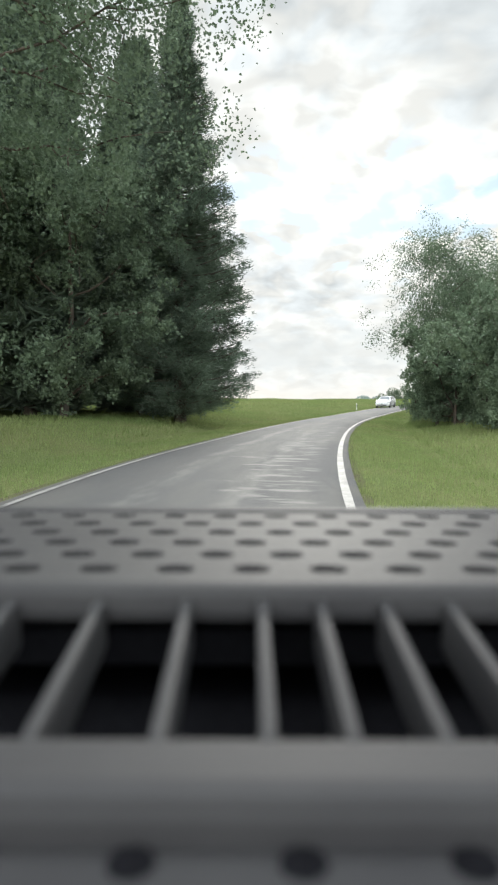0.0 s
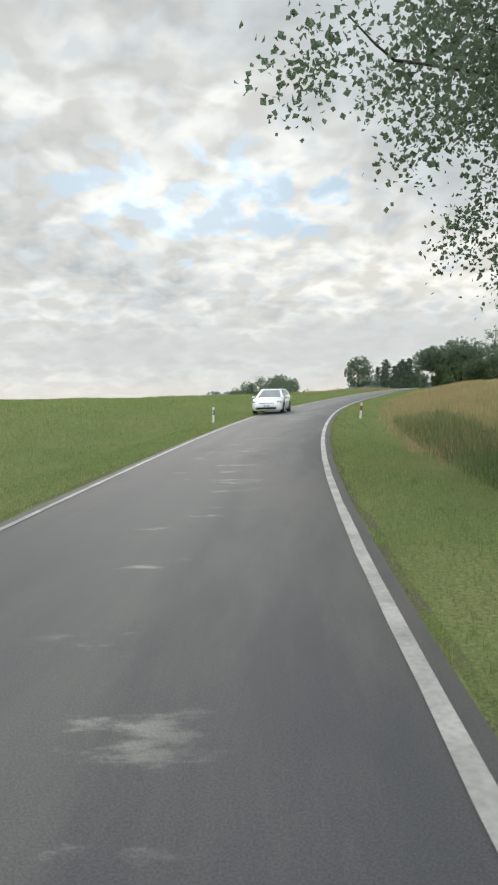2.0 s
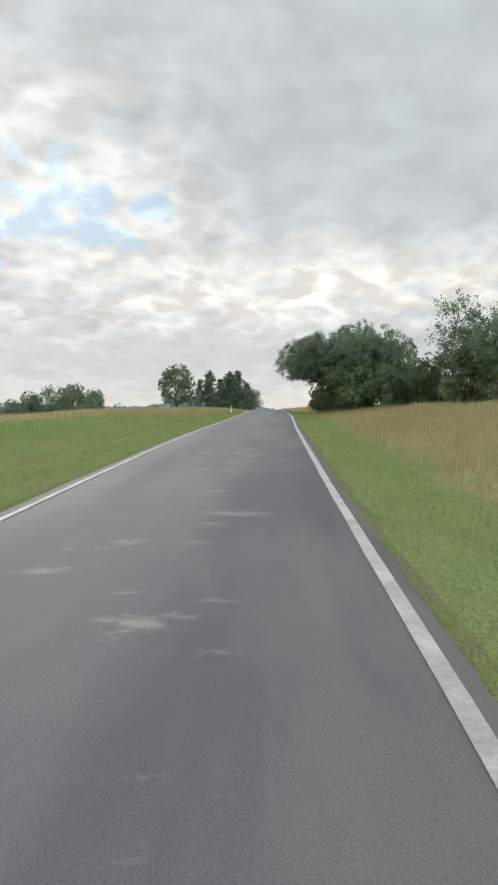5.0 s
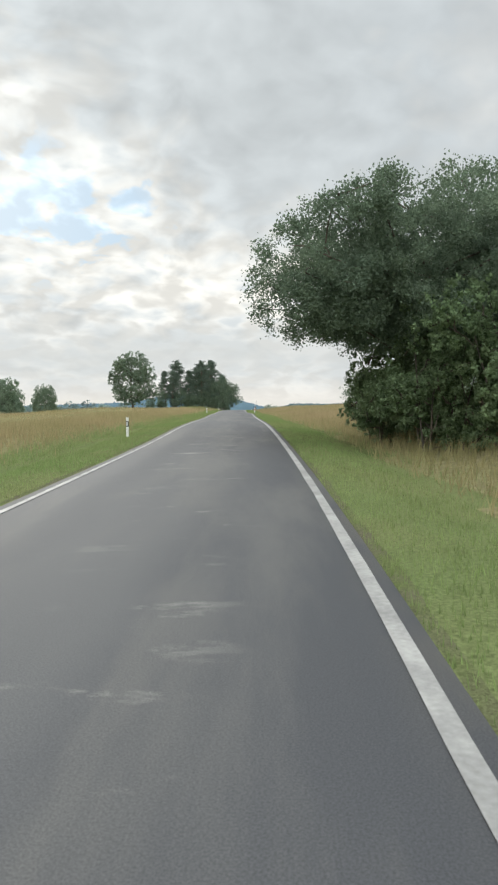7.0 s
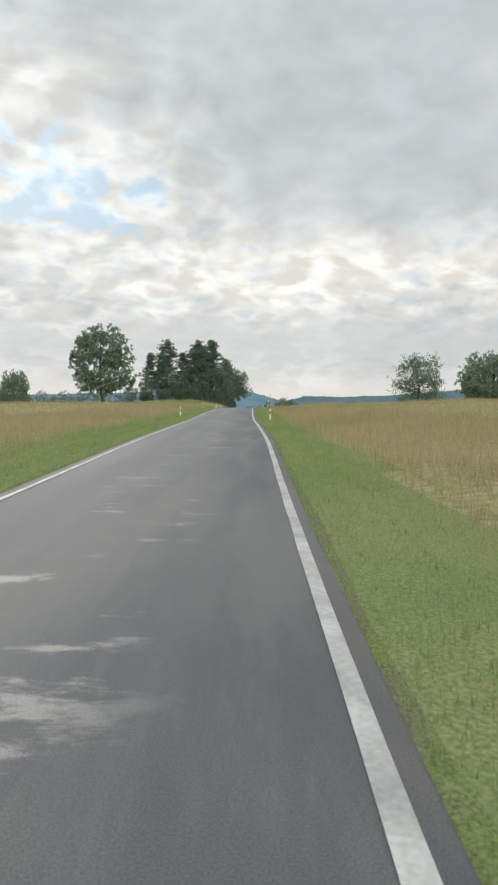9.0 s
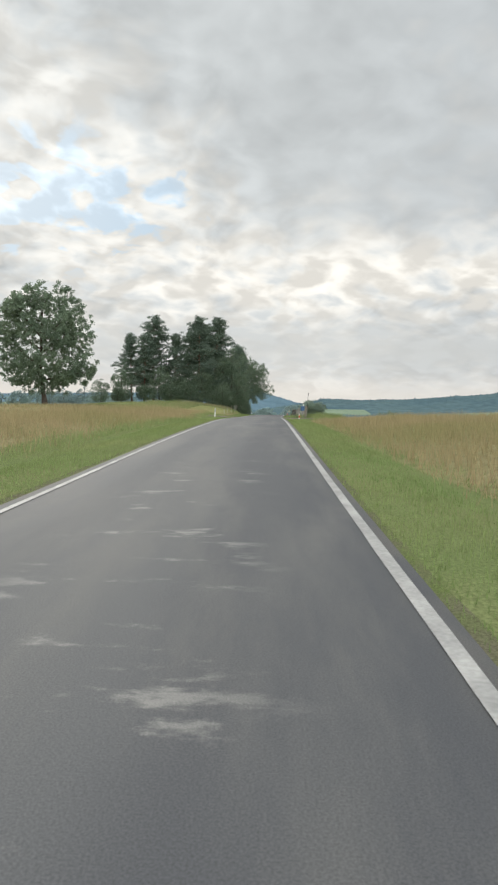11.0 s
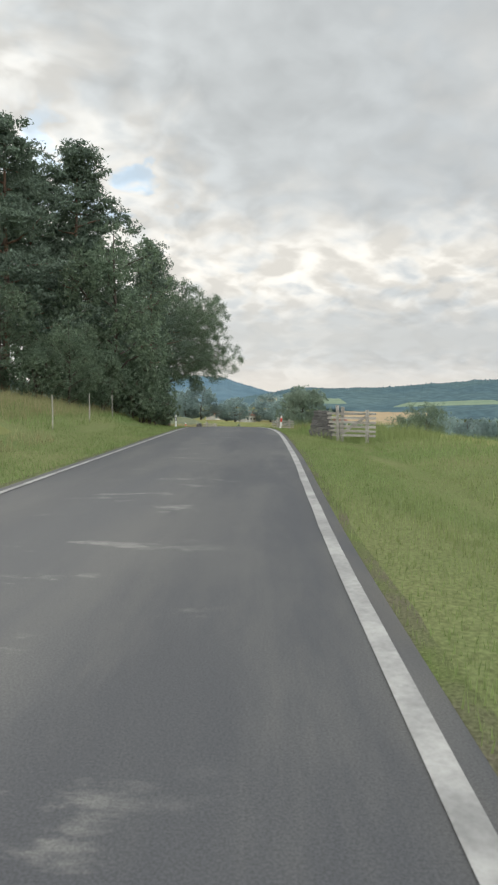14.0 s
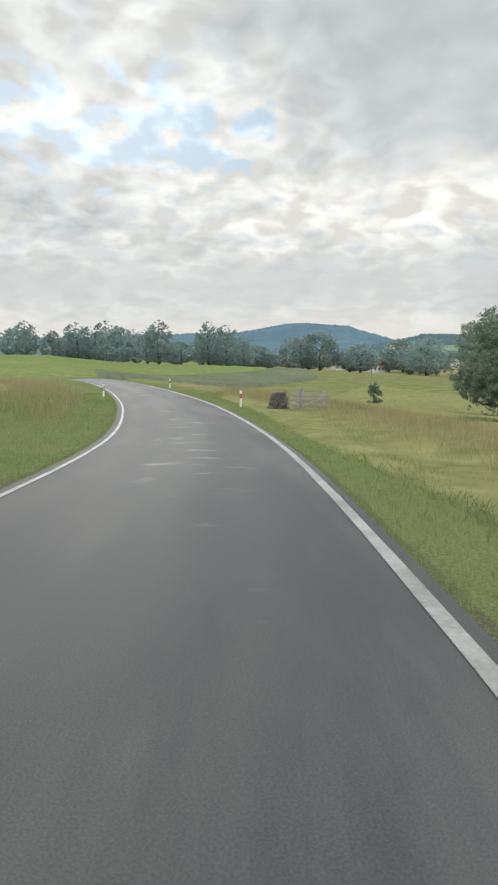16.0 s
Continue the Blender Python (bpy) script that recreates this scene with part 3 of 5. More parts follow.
def broad_tree(name, label, seed, height, radius, base, leaves=9000, size=0.30, mat=None, trunk_r=None, limbs=12, gaps=0.5, bark=None,
               flat=1.0, clump=0.9, category="tree", stems=1, fill=0.0, lobes=0.24):
    """A broad-leaved tree or bush: crooked trunk, limbs, and clumps of leaf sprays round the limbs' ends."""
    rng = np.random.default_rng(seed)
    thing = tagged(new(name), label, category)
    tr = trunk_r or height * 0.02
    paths, ends = [], []
    for k in range(stems):
        lean = rng.normal(size=2) * (0.03 if stems == 1 else 0.25) * height
        foot = np.r_[rng.normal(size=2) * (0 if stems == 1 else radius * 0.35), -0.3]
        top = np.array([lean[0] + foot[0], lean[1] + foot[1], height * (0.86 if stems == 1 else rng.uniform(0.6, 0.9))])
        trunk = crooked(foot, top, tr, tr * 0.15, rng, 9, 0.10)
        trunk[0, 3] *= 1.5
        paths.append(trunk)
        for i in range(limbs // stems):
            u = base / height + (0.92 - base / height) * (i + rng.uniform(0, 1)) / max(1, limbs // stems) * 0.9
            j = np.clip(u * 8, 0, 7.99)
            a = trunk[int(j)] + (trunk[int(j) + 1] - trunk[int(j)]) * (j % 1)
            ang = i * 2.4 + rng.uniform(-0.5, 0.5)
            v = (u - base / height) / (1 - base / height)
            reach = radius * flat * (math.sqrt(max(0.05, 1 - (1.5 * v - 0.55) ** 2))) * rng.uniform(0.72, 1.08)
            rise = rng.uniform(0.1, 0.55) * reach + 0.1 * height * v
            e = a[:3] + np.r_[math.cos(ang) * reach, math.sin(ang) * reach, rise]
            e[2] = min(e[2], height * 0.97)
            limb = crooked(a[:3], e, a[3] * 0.55, 0.02, rng, 6, 0.22)
            paths.append(limb)
            for q in range(3):
                b = limb[rng.integers(2, 6)]
                dirn = rng.normal(size=3) * [1, 1, 0.55] + (e - a[:3]) / (reach + 0.1) * 0.5
                t = b[:3] + dirn / np.linalg.norm(dirn) * radius * rng.uniform(0.22, 0.42)
                paths.append(crooked(b[:3], t, max(0.03, b[3] * 0.5), 0.012, rng, 4, 0.2))
                ends.append(t)
            ends += [e, limb[4, :3], limb[3, :3]]
        ends.append(top + [0, 0, height * 0.05])
    ends = np.array(ends)
    ends = ends[ends[:, 2] > base * 0.8]
    spread = radius * 0.14 * clump
    # sub-clumps make the outline ragged
    sub = ends[rng.integers(0, len(ends), 14 * len(ends))] + rng.normal(size=(14 * len(ends), 3)) * spread * [1.2, 1.2, 0.95]
    keep = np.array([noise.noise(Vector(p) * (1.6 / max(radius * 0.3, 0.6)) + Vector((seed, 0, 0))) for p in sub]) > -gaps * 0.35
    sub = sub[keep]
    # the crown's reach and top, whatever the limbs did
    k = radius / np.percentile(np.hypot(sub[:, 0], sub[:, 1]), 96)
    kz = (height - base) / (np.percentile(sub[:, 2], 99.5) - base)
    fit = lambda p: np.c_[p[:, :2] * k, np.where(p[:, 2:3] > base, base + (p[:, 2:3] - base) * kz, p[:, 2:3])]
    paths = [np.c_[fit(p[:, :3]), p[:, 3]] for p in paths]
    sub = fit(sub)
    # a domed crown: fuller on its shell, and nothing far outside it
    if fill:
        zc = base + 0.38 * (height - base)
        m = int(len(sub) * fill)
        d = rng.normal(size=(m, 3))
        d /= np.linalg.norm(d, axis=1)[:, None]
        lump = np.array([0.5 + noise.noise(Vector(q) * 2.6 + Vector((seed, 3, 0))) for q in d])
        d *= (rng.uniform(0.5, 1.0, m) ** 0.5 * (0.98 - lobes + lobes * lump))[:, None]
        shell = d * [radius, radius, 1] + [0, 0, 0]
        shell[:, 2] = zc + np.where(d[:, 2] > 0, d[:, 2] * (height - zc), d[:, 2] * (zc - base))
        def pull(p):
            e = (p - [0, 0, zc]) / np.c_[np.full(len(p), radius), np.full(len(p), radius), np.where(p[:, 2] > zc, height - zc, max(zc - base, 0.3))]
            q = np.linalg.norm(e, axis=1)
            f = np.where((q > 0.98) & (p[:, 2] > base), 0.98 / np.maximum(q, 1e-6), 1.0)
            return np.c_[p[:, :2] * f[:, None], np.where(p[:, 2] > base, zc + (p[:, 2] - zc) * f, p[:, 2])]
        sub = np.vstack([pull(sub), shell])
        if base > 1.0:
            sub = sub[(sub[:, 2] > base + 0.12 * (height - base)) | ((np.hypot(sub[:, 0], sub[:, 1]) < 0.45 * radius) & (sub[:, 2] > base + 0.04 * (height - base)))]
        paths = [np.c_[pull(p[:, :3]), p[:, 3]] for p in paths]
        if base > 1.0:
            paths = paths[:1] + [p for p in paths[1:] if p[:, 2].min() > base - 0.15 and p[-1, 2] > base + 0.2 * (height - base)]
    V, F = tubes(paths, 6)
    array_part("trunk", V, F, bark or BARK, thing, smooth=True)
    c = sub[rng.integers(0, len(sub), leaves)] + rng.normal(size=(leaves, 3)) * spread * (0.22 if fill else 0.36) * k
    c = c[c[:, 2] > 0.1]
    V, F = leaf_quads(c, size, rng, 0.25)
    array_part("crown", V, F, mat or LEAF, thing)
    return thing


def spruce(name, label, seed, height, radius, leaves=14000, size=0.34, base=0.8, spread=0.12):
    rng = np.random.default_rng(seed)
    thing = tagged(new(name), label, "tree")
    trunk = crooked((0, 0, -0.3), (0, 0, height), height * 0.016, 0.02, rng, 8, 0.01)
    paths, cs, ds = [trunk], [], []
    z = base
    while z < height * 0.985:
        v = (z - base) / (height - base)
        reach = (radius * (1 - v) ** 0.95 + 0.15) * min(1.0, 0.6 + (z - base) * 0.25)
        for k in range(8):
            a = rng.uniform(0, 2 * math.pi)
            r = reach * rng.uniform(0.65, 1.12)
            e = np.array([math.cos(a) * r, math.sin(a) * r, z + 0.05 * r + 0.25 * r * v])
            b = crooked((0, 0, z), e, 0.05, 0.012, rng, 5, 0.05)
            b[:, 2] -= 0.25 * np.sin(np.linspace(0, math.pi, 5)) * r * 0.3
            paths.append(b)
            m = int(8 + r * 22)
            u = rng.uniform(0.12, 1.03, m) ** 0.8
            p = np.stack([np.interp(u, np.linspace(0, 1, 5), b[:, i]) for i in range(3)], -1)
            side = rng.normal(size=(m, 1)) * 0.16 * r * (1.1 - u[:, None] * 0.6)
            p[:, 0:1] += -math.sin(a) * side
            p[:, 1:2] += math.cos(a) * side
            p[:, 2] -= np.abs(rng.normal(size=m)) * 0.20
            cs.append(p)
            # shoots fan out to both sides of the branch and turn up a little at its end
            fan = a + np.sign(side[:, 0]) * rng.uniform(0.15, 1.0, m)
            ds.append(np.c_[np.cos(fan), np.sin(fan), 0.45 * u - 0.20])
        z += rng.uniform(0.20, 0.36) * (1.15 - 0.5 * v)
    V, F = tubes(paths, 5)
    array_part("trunk", V, F, BARK, thing, smooth=True)
    c, d = np.concatenate(cs), np.concatenate(ds)
    if len(c) < leaves:
        k = rng.integers(0, len(c), leaves - len(c))
        c, d = np.concatenate([c, c[k] + rng.normal(size=(len(k), 3)) * spread]), np.concatenate([d, d[k]])
    V, F = leaf_quads(c, size, rng, 0.0, 2.6, 0.22, d)
    array_part("crown", V, F, NEEDLE, thing)
    return thing


def pine(name, label, seed, height, radius, base, leaves=7000, size=0.26):
    rng = np.random.default_rng(seed)
    thing = tagged(new(name), label, "tree")
    trunk = crooked((0, 0, -0.3), (rng.normal() * 0.6, rng.normal() * 0.6, height * 0.95), height * 0.015, 0.04, rng, 9, 0.05)
    paths, ends = [trunk], []
    n = 30
    for i in range(n):
        v = (i + rng.uniform(0, 1)) / n
        z = base + (height * 0.95 - base) * v
        j = np.clip(z / (height * 0.95) * 8, 0, 7.9)
        a = trunk[int(j)] + (trunk[int(j) + 1] - trunk[int(j)]) * (j % 1)
        ang, r = i * 2.4 + rng.uniform(-0.6, 0.6), radius * (1.08 - v * 0.92) * rng.uniform(0.5, 1.15)
        e = a[:3] + np.array([math.cos(ang) * r, math.sin(ang) * r, rng.uniform(-0.05, 0.35) * r])
        b = crooked(a[:3], e, 0.07, 0.02, rng, 5, 0.25)
        paths.append(b)
        ends += [e, b[3, :3], b[2, :3]]
        for q in range(2):
            t = b[rng.integers(2, 5), :3] + rng.normal(size=3) * r * 0.25
            ends.append(t)
    ends += [trunk[-1, :3] + [0, 0, q] for q in (0.0, 0.3, 0.6)]
    V, F = tubes(paths, 5)
    array_part("trunk", V, F, PINE_BARK, thing, smooth=True)
    ends = np.array(ends)
    sub = ends[rng.integers(0, len(ends), 6 * len(ends))] + rng.normal(size=(6 * len(ends), 3)) * radius * [0.11, 0.11, 0.05]
    c = sub[rng.integers(0, len(sub), leaves)] + rng.normal(size=(leaves, 3)) * [0.20, 0.20, 0.10]
    V, F = leaf_quads(c, size * 0.9, rng, -0.3, 1.7, 0.34)
    array_part("crown", V, F, NEEDLE, thing)
    return thing


def stand(ob, s, l, turn=0.0, sink=0.0):
    p = spot(s, l)
    ob.matrix_basis = pose(p.x, p.y, p.z - sink, 0, 0, turn) @ Matrix.Diagonal((*ob.scale, 1))
    return ob


def at_xy(ob, x, y, turn=0.0):
    ob.matrix_basis = pose(x, y, float(land(x, y)[0][0]), 0, 0, turn) @ Matrix.Diagonal((*ob.scale, 1))
    return ob


def another(ob, x, y, turn, scale=1.0, tall=1.0):
    """A copy of a tree on the ground at x, y, turned and resized."""
    m = pose(x, y, float(land(x, y)[0][0]), 0, 0, turn)
    c = copy_thing(ob, m)
    c.scale = (scale, scale, scale * tall)
    return c


def xy(s, l):
    p = spot(s, l)
    return p.x, p.y


# the wood on the left at the start
stand(spruce("spruce", "tall dark green spruce at the edge of the wood", 11, 22, 4.5, 280000, 0.072, 0.8, 0.09), 33.5, -6.6)
spr_b = stand(spruce("spruce", "dark spruce farther back in the wood", 14, 22, 4.6, 16000, 0.36, 0.8), 30, -13)
for s, l, t, c in ((38, -10.5, 140, 1.0), (35, -15.5, 60, 1.2), (42, -13, 260, 1.1),  (31, -18, 200, 1.1), (27, -24, 310, 1.05), (38, -20, 20, 1.1), (26, -31, 120, 1.1)):
    another(spr_b, *xy(s, l), t, c)
stand(broad_tree("forest_tree", "tall leafy tree overhanging the roadside at the wood", 12, 15.5, 8.8, 8.2, 70000, 0.105, LEAF, 0.2, 20, 0.55), 14, -7.6, 40)
wood_b = stand(broad_tree("forest_tree", "leafy tree in the undergrowth of the wood", 13, 13, 4.6, 0.8, 44000, 0.15, LEAF, 0.16, 18, 0.3), 28.5, -10.5, 0)
for s, l, t, c in ((25, -16, 80, 1.1), (24, -22, 190, 1.05), (22, -29, 260, 1.15), (35.5, -9.5, 120, 0.8)):
    another(wood_b, *xy(s, l), t, c)

# the bushes and the tall tree on the right
bush_a = stand(broad_tree("roadside_bush", "dense dark green roadside bush reaching the ground", 21, 6.2, 3.8, 0.2, 42000, 0.13, LEAF, 0.08, 24, 0.15, category="bush", stems=4), 40, 8.3)
another(bush_a, *xy(33.5, 9.5), 120, 1.0)
another(bush_a, *xy(44, 7.9), 20, 0.62)
another(bush_a, *xy(28, 9.8), 220, 0.95)
for x, y, c in ((-15.2, 95, 0.48), (-12.4, 95.5, 0.42), (-10.4, 95, 0.30), (-8.7, 96, 0.17)):
    another(bush_a, x, y, 60 * x, c)
stand(broad_tree("roadside_tree", "tall open roadside tree with sparse large leaves", 22, 14.5, 6.2, 4.2, 84000, 0.11, LEAF, 0.2, 24, 0.8, clump=1.1), 56.5, 9.2, 200)

# the oak over the road at half way, with shrubs below it
stand(broad_tree("oak", "spreading oak with a dense dark crown over the verge", 31, 8.4, 6.3, 2.7, 230000, 0.076, LEAF, 0.24, 26, 0.35, fill=0.8, lobes=0.5), 181.5, 7.2, 30)
shrub = stand(broad_tree("shrub", "light green shrub below the roadside oak", 32, 4.2, 2.1, 0.1, 17000, 0.10, LEAF_LIGHT, 0.05, 18, 0.2, category="bush", stems=4), 179.5, 6.8)
for s, l, t, c in ((176.5, 8.2, 90, 1.0), (184, 7.6, 200, 0.7), (182, 5.8, 20, 0.6), (177.6, 6.3, 280, 0.8), (178.5, 10.5, 150, 1.05), (174, 11, 240, 1.0), (171, 14, 300, 1.1), (167, 16.5, 30, 1.1), (163.5, 18.5, 190, 1.0), (182.5, 10.5, 75, 1.1), (179, 13.5, 215, 1.0), (183, 14.5, 115, 1.1), (184.3, 6.3, 310, 0.95)):
    another(shrub, *xy(s, l), t, c)
oak_b = stand(broad_tree("oak", "dense oak standing behind the roadside one", 34, 9.4, 6.1, 1.4, 60000, 0.13, LEAF, 0.22, 22, 0.3, fill=0.8, lobes=0.5), 184, 10.8, 130)
oak_b.scale = (0.9, 0.9, 1.0)
another(oak_b, *xy(174, 13), 200, 0.5, 1.0)
another(oak_b, *xy(166, 19.5), 250, 0.85, 1.0)
ash = stand(broad_tree("ash_tree", "slender open ash tree behind the oaks", 33, 9.4, 2.0, 3.0, 3000, 0.15, FAR_HAZE_LEAF, 0.1, 16, 1.0), 168, 15.6, 0)

# far trees: domed clump, lime tree and the pine copse on the left
lime = at_xy(broad_tree("lime_tree", "large round lime tree beside the pine copse", 41, 16.5, 6.6, 1.1, 50000, 0.21, FAR_HAZE_LEAF, 0.35, 24, 0.3, fill=0.6), 117, 319)
dome = at_xy(broad_tree("domed_tree", "round domed tree far out in the field", 42, 10.5, 6.2, 0.4, 26000, 0.25, FAR_HAZE_LEAF, 0.3, 22, 0.05, fill=1.2), 89, 350)
dome.scale = (1, 1, 1.46)
for x, y, t, c, h in ((118, 430, 80, 0.95, 1.8), (104, 432, 30, 1.0, 1.45), (126, 424, 30, 0.3, 0.8)):
    another(dome, x, y, t, c, h)
for x, y, t, c, h in ((74.5, 352, 130, 0.72, 1.18), (67.5, 346, 200, 0.58, 1.15), (62.5, 341, 300, 0.46, 1.1), (56.5, 335, 80, 0.34, 1.1)):
    another(lime, x, y, t, c, h)
pine_a = at_xy(pine("pine", "tall pine with a ragged crown in the copse", 43, 15, 4.6, 3.0, 27000, 0.16), 139, 341)
pine_b = at_xy(pine("pine", "tall pine with a bare reddish trunk", 44, 16, 4.3, 3.6, 27000, 0.16), 149, 338.5)
for ob, x, y, t, c in ((pine_a, 145, 335.5, 200, 0.98), (pine_b, 134.6, 339, 100, 0.72), (pine_b, 141.5, 337.5, 260, 0.74), (pine_a, 152, 343, 60, 0.9), (pine_b, 146, 343, 10, 0.85), (pine_a, 136, 337, 300, 0.75), (pine_a, 147.5, 339.5, 100, 0.95)):
    another(ob, x, y, t, c)
cop_tree = at_xy(broad_tree("copse_tree", "leafy tree at the edge of the copse", 45, 11.0, 3.8, 0.4, 24000, 0.13, LEAF, 0.16, 20, 1.1, fill=0.1), 151, 335)
for x, y, t, c, h in ((144, 332, 90, 0.62, 0.9), (138, 335, 180, 0.6, 0.9), (152.0, 341, 270, 0.4, 0.9), (132, 336, 300, 0.55, 0.9), (147, 330, 30, 0.45, 0.9), (128.5, 336, 120, 0.45, 0.8), (153, 337, 60, 0.33, 0.9)):
    another(cop_tree, x, y, t, c, h)
low = at_xy(broad_tree("copse_shrub", "dense green shrub filling the foot of the copse", 48, 3.6, 2.2, 0.05, 12000, 0.12, LEAF, 0.05, 18, 0.35, category="bush", stems=4, fill=0.5), 142, 331)
for x, y, t, c, h in ((138.5, 331.5, 40, 0.9, 1.0), (135, 333, 90, 0.8, 1.0), (131, 333.5, 150, 0.75, 0.9), (145.5, 330.5, 200, 0.7, 1.1), (148.5, 331.5, 260, 0.8, 1.2), (151.5, 333, 320, 0.85, 1.1),
                      (153.5, 335.5, 20, 0.9, 1.1), (154.6, 339.5, 75, 0.75, 1.0), (155.0, 344.5, 130, 0.85, 1.0), (141, 334.5, 230, 1.1, 1.2), (148, 335, 290, 1.2, 1.3)):
    another(low, x, y, t, c, h)
at_xy(broad_tree("oak", "old oak on the bank, its crown hanging over the road", 46, 12.3, 6.4, 2.9, 190000, 0.074, LEAF, 0.25, 24, 0.75, fill=0.3, lobes=0.4), 160.0, 348.7, 15)
slim = at_xy(pine("pine", "slim pine with a red-brown trunk on the bank", 47, 13.8, 3.0, 4.8, 12000, 0.13), 157.7, 345.8)
another(slim, 156.0, 342.9, 140, 0.93)
another(low, 159, 347.5, 33, 0.45, 1.1)
another(low, 156.6, 345.2, 93, 0.5, 1.2)
another(low, 155.2, 342.6, 193, 0.55, 1.2)

# trees on the right: open ash, hedge, and those in the valley
open_ash = at_xy(broad_tree("ash_tree", "open field ash with thin foliage", 51, 10.0, 4.8, 1.2, 16000, 0.18, FAR_HAZE_LEAF, 0.2, 18, 1.0), 164, 281)
another(open_ash, 81.5, 353, 50, 0.95, 1.55)
another(dome, 166.5, 266, 40, 1.0, 1.0)
another(dome, 176, 257, 140, 1.4, 0.85)
another(dome, 190, 247, 250, 1.8, 0.95)
another(open_ash, 231, 391, 200, 0.92, 1.0)
another(open_ash, 236, 402, 80, 0.75, 1.0)
another(dome, 222, 387, 80, 0.34, 0.9)
valley_tree = at_xy(broad_tree("valley_tree", "broad tree with a bare forked trunk on the slope, leaves hazed", 52, 11.8, 5.6, 1.0, 46000, 0.17, SLOPE_HAZE_LEAF, 0.26, 26, 0.7, fill=0.25), 213.5, 407)
small = at_xy(broad_tree("sapling", "small pointed sapling alone in the field", 53, 2.6, 0.8, 0.3, 1500, 0.16, LEAF, 0.04, 10, 0.4, category="bush"), 202.6, 414.3)


def towards(px_yaw, d):
    a = radians(px_yaw)
    return 165.4 - math.sin(a) * d, 349.4 + math.cos(a) * d


# the belt of trees across the valley, distance haze put into the leaf colour
belt = [at_xy(broad_tree("valley_belt_tree", "rounded tree in the belt across the valley, leaves hazed grey-green", 55, 14, 6.4, 0.2, 7000, 0.46, HAZED_LEAF, 0.3, 10, 0.05, fill=1.4), *towards(-3, 320)),
        at_xy(broad_tree("valley_belt_tree", "tall tree in the belt across the valley, leaves hazed grey-green", 56, 17, 5.2, 0.2, 7000, 0.44, HAZED_LEAF, 0.3, 10, 0.05, fill=1.2, lobes=0.4), *towards(-9.6, 335))]
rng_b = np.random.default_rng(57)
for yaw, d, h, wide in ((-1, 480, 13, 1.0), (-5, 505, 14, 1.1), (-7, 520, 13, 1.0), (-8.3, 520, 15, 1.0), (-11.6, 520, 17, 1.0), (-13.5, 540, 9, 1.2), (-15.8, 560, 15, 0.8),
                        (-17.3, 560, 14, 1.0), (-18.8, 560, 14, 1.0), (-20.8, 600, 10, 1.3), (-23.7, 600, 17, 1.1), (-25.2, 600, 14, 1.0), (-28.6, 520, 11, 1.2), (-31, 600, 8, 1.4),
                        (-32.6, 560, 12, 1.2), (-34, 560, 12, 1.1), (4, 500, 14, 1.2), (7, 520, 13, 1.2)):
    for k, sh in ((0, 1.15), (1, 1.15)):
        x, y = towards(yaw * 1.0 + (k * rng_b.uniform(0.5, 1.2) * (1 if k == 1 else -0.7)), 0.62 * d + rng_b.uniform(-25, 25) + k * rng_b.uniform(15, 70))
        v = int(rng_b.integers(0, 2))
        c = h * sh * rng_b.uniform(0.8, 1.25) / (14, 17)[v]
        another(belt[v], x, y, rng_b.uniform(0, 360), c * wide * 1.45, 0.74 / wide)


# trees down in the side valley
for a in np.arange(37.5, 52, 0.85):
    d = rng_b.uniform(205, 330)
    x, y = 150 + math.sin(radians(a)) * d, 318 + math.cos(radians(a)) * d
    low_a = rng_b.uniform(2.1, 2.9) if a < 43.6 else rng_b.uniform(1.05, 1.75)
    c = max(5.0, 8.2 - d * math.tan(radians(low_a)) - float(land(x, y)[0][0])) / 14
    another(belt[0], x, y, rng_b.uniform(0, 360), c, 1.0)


# ---------------- distance: hills, village ----------------
def hill(name, label, mat, skyline, far, seed, near=0.55):
    """A range of hills round the end of the road; skyline: rows of (yaw, height over the eye in 1186ths of the distance)."""
    yaw = np.arange(skyline[-1][0], skyline[0][0], 0.06)
    top = np.interp(yaw, [a for a, _ in skyline][::-1], [b for _, b in skyline][::-1]) / 1186 * far + 7
    rows = []
    for k, (u, v) in enumerate(((near, 0.0), (0.66, 0.10), (0.76, 0.32), (0.85, 0.62), (0.92, 0.85), (0.97, 0.96), (1.0, 1.0), (1.06, 0.9), (1.3, 0.2))):
        w = np.array([noise.noise((a * 0.9 + seed, k * 0.7, 0)) * 0.06 + noise.noise((a * 2.6, k * 1.3, seed)) * 0.02 for a in yaw])
        z = -22 + (top + 22) * np.clip(v + w * (0.3 < v < 0.99), 0, 1.1)
        z -= 34 * (k == 0)
        z += np.array([abs(noise.noise((a * 6.0, seed, k))) for a in yaw]) * far * 0.0020 * (v > 0.8)
        z += np.array([max(0.0, noise.noise((a * 15.0, seed, k * 0.3))) + max(0.0, noise.noise((a * 47.0, seed, k * 0.3))) for a in yaw]) * far * 0.0021 * (v > 0.94)
        a = np.radians(yaw)
        rows.append(np.c_[165 - np.sin(a) * far * u, 349 + np.cos(a) * far * u, z])
    V = np.stack(rows, 0)
    n, m = V.shape[:2]
    i, j = np.meshgrid(np.arange(n - 1), np.arange(m - 1), indexing="ij")
    F = np.stack([i * m + j, (i + 1) * m + j, (i + 1) * m + j + 1, i * m + j + 1], -1).reshape(-1, 4)[:, ::-1]
    return tagged(array_part(name, V.reshape(-1, 3), F, mat, smooth=True), label, "hills", kind="structure")


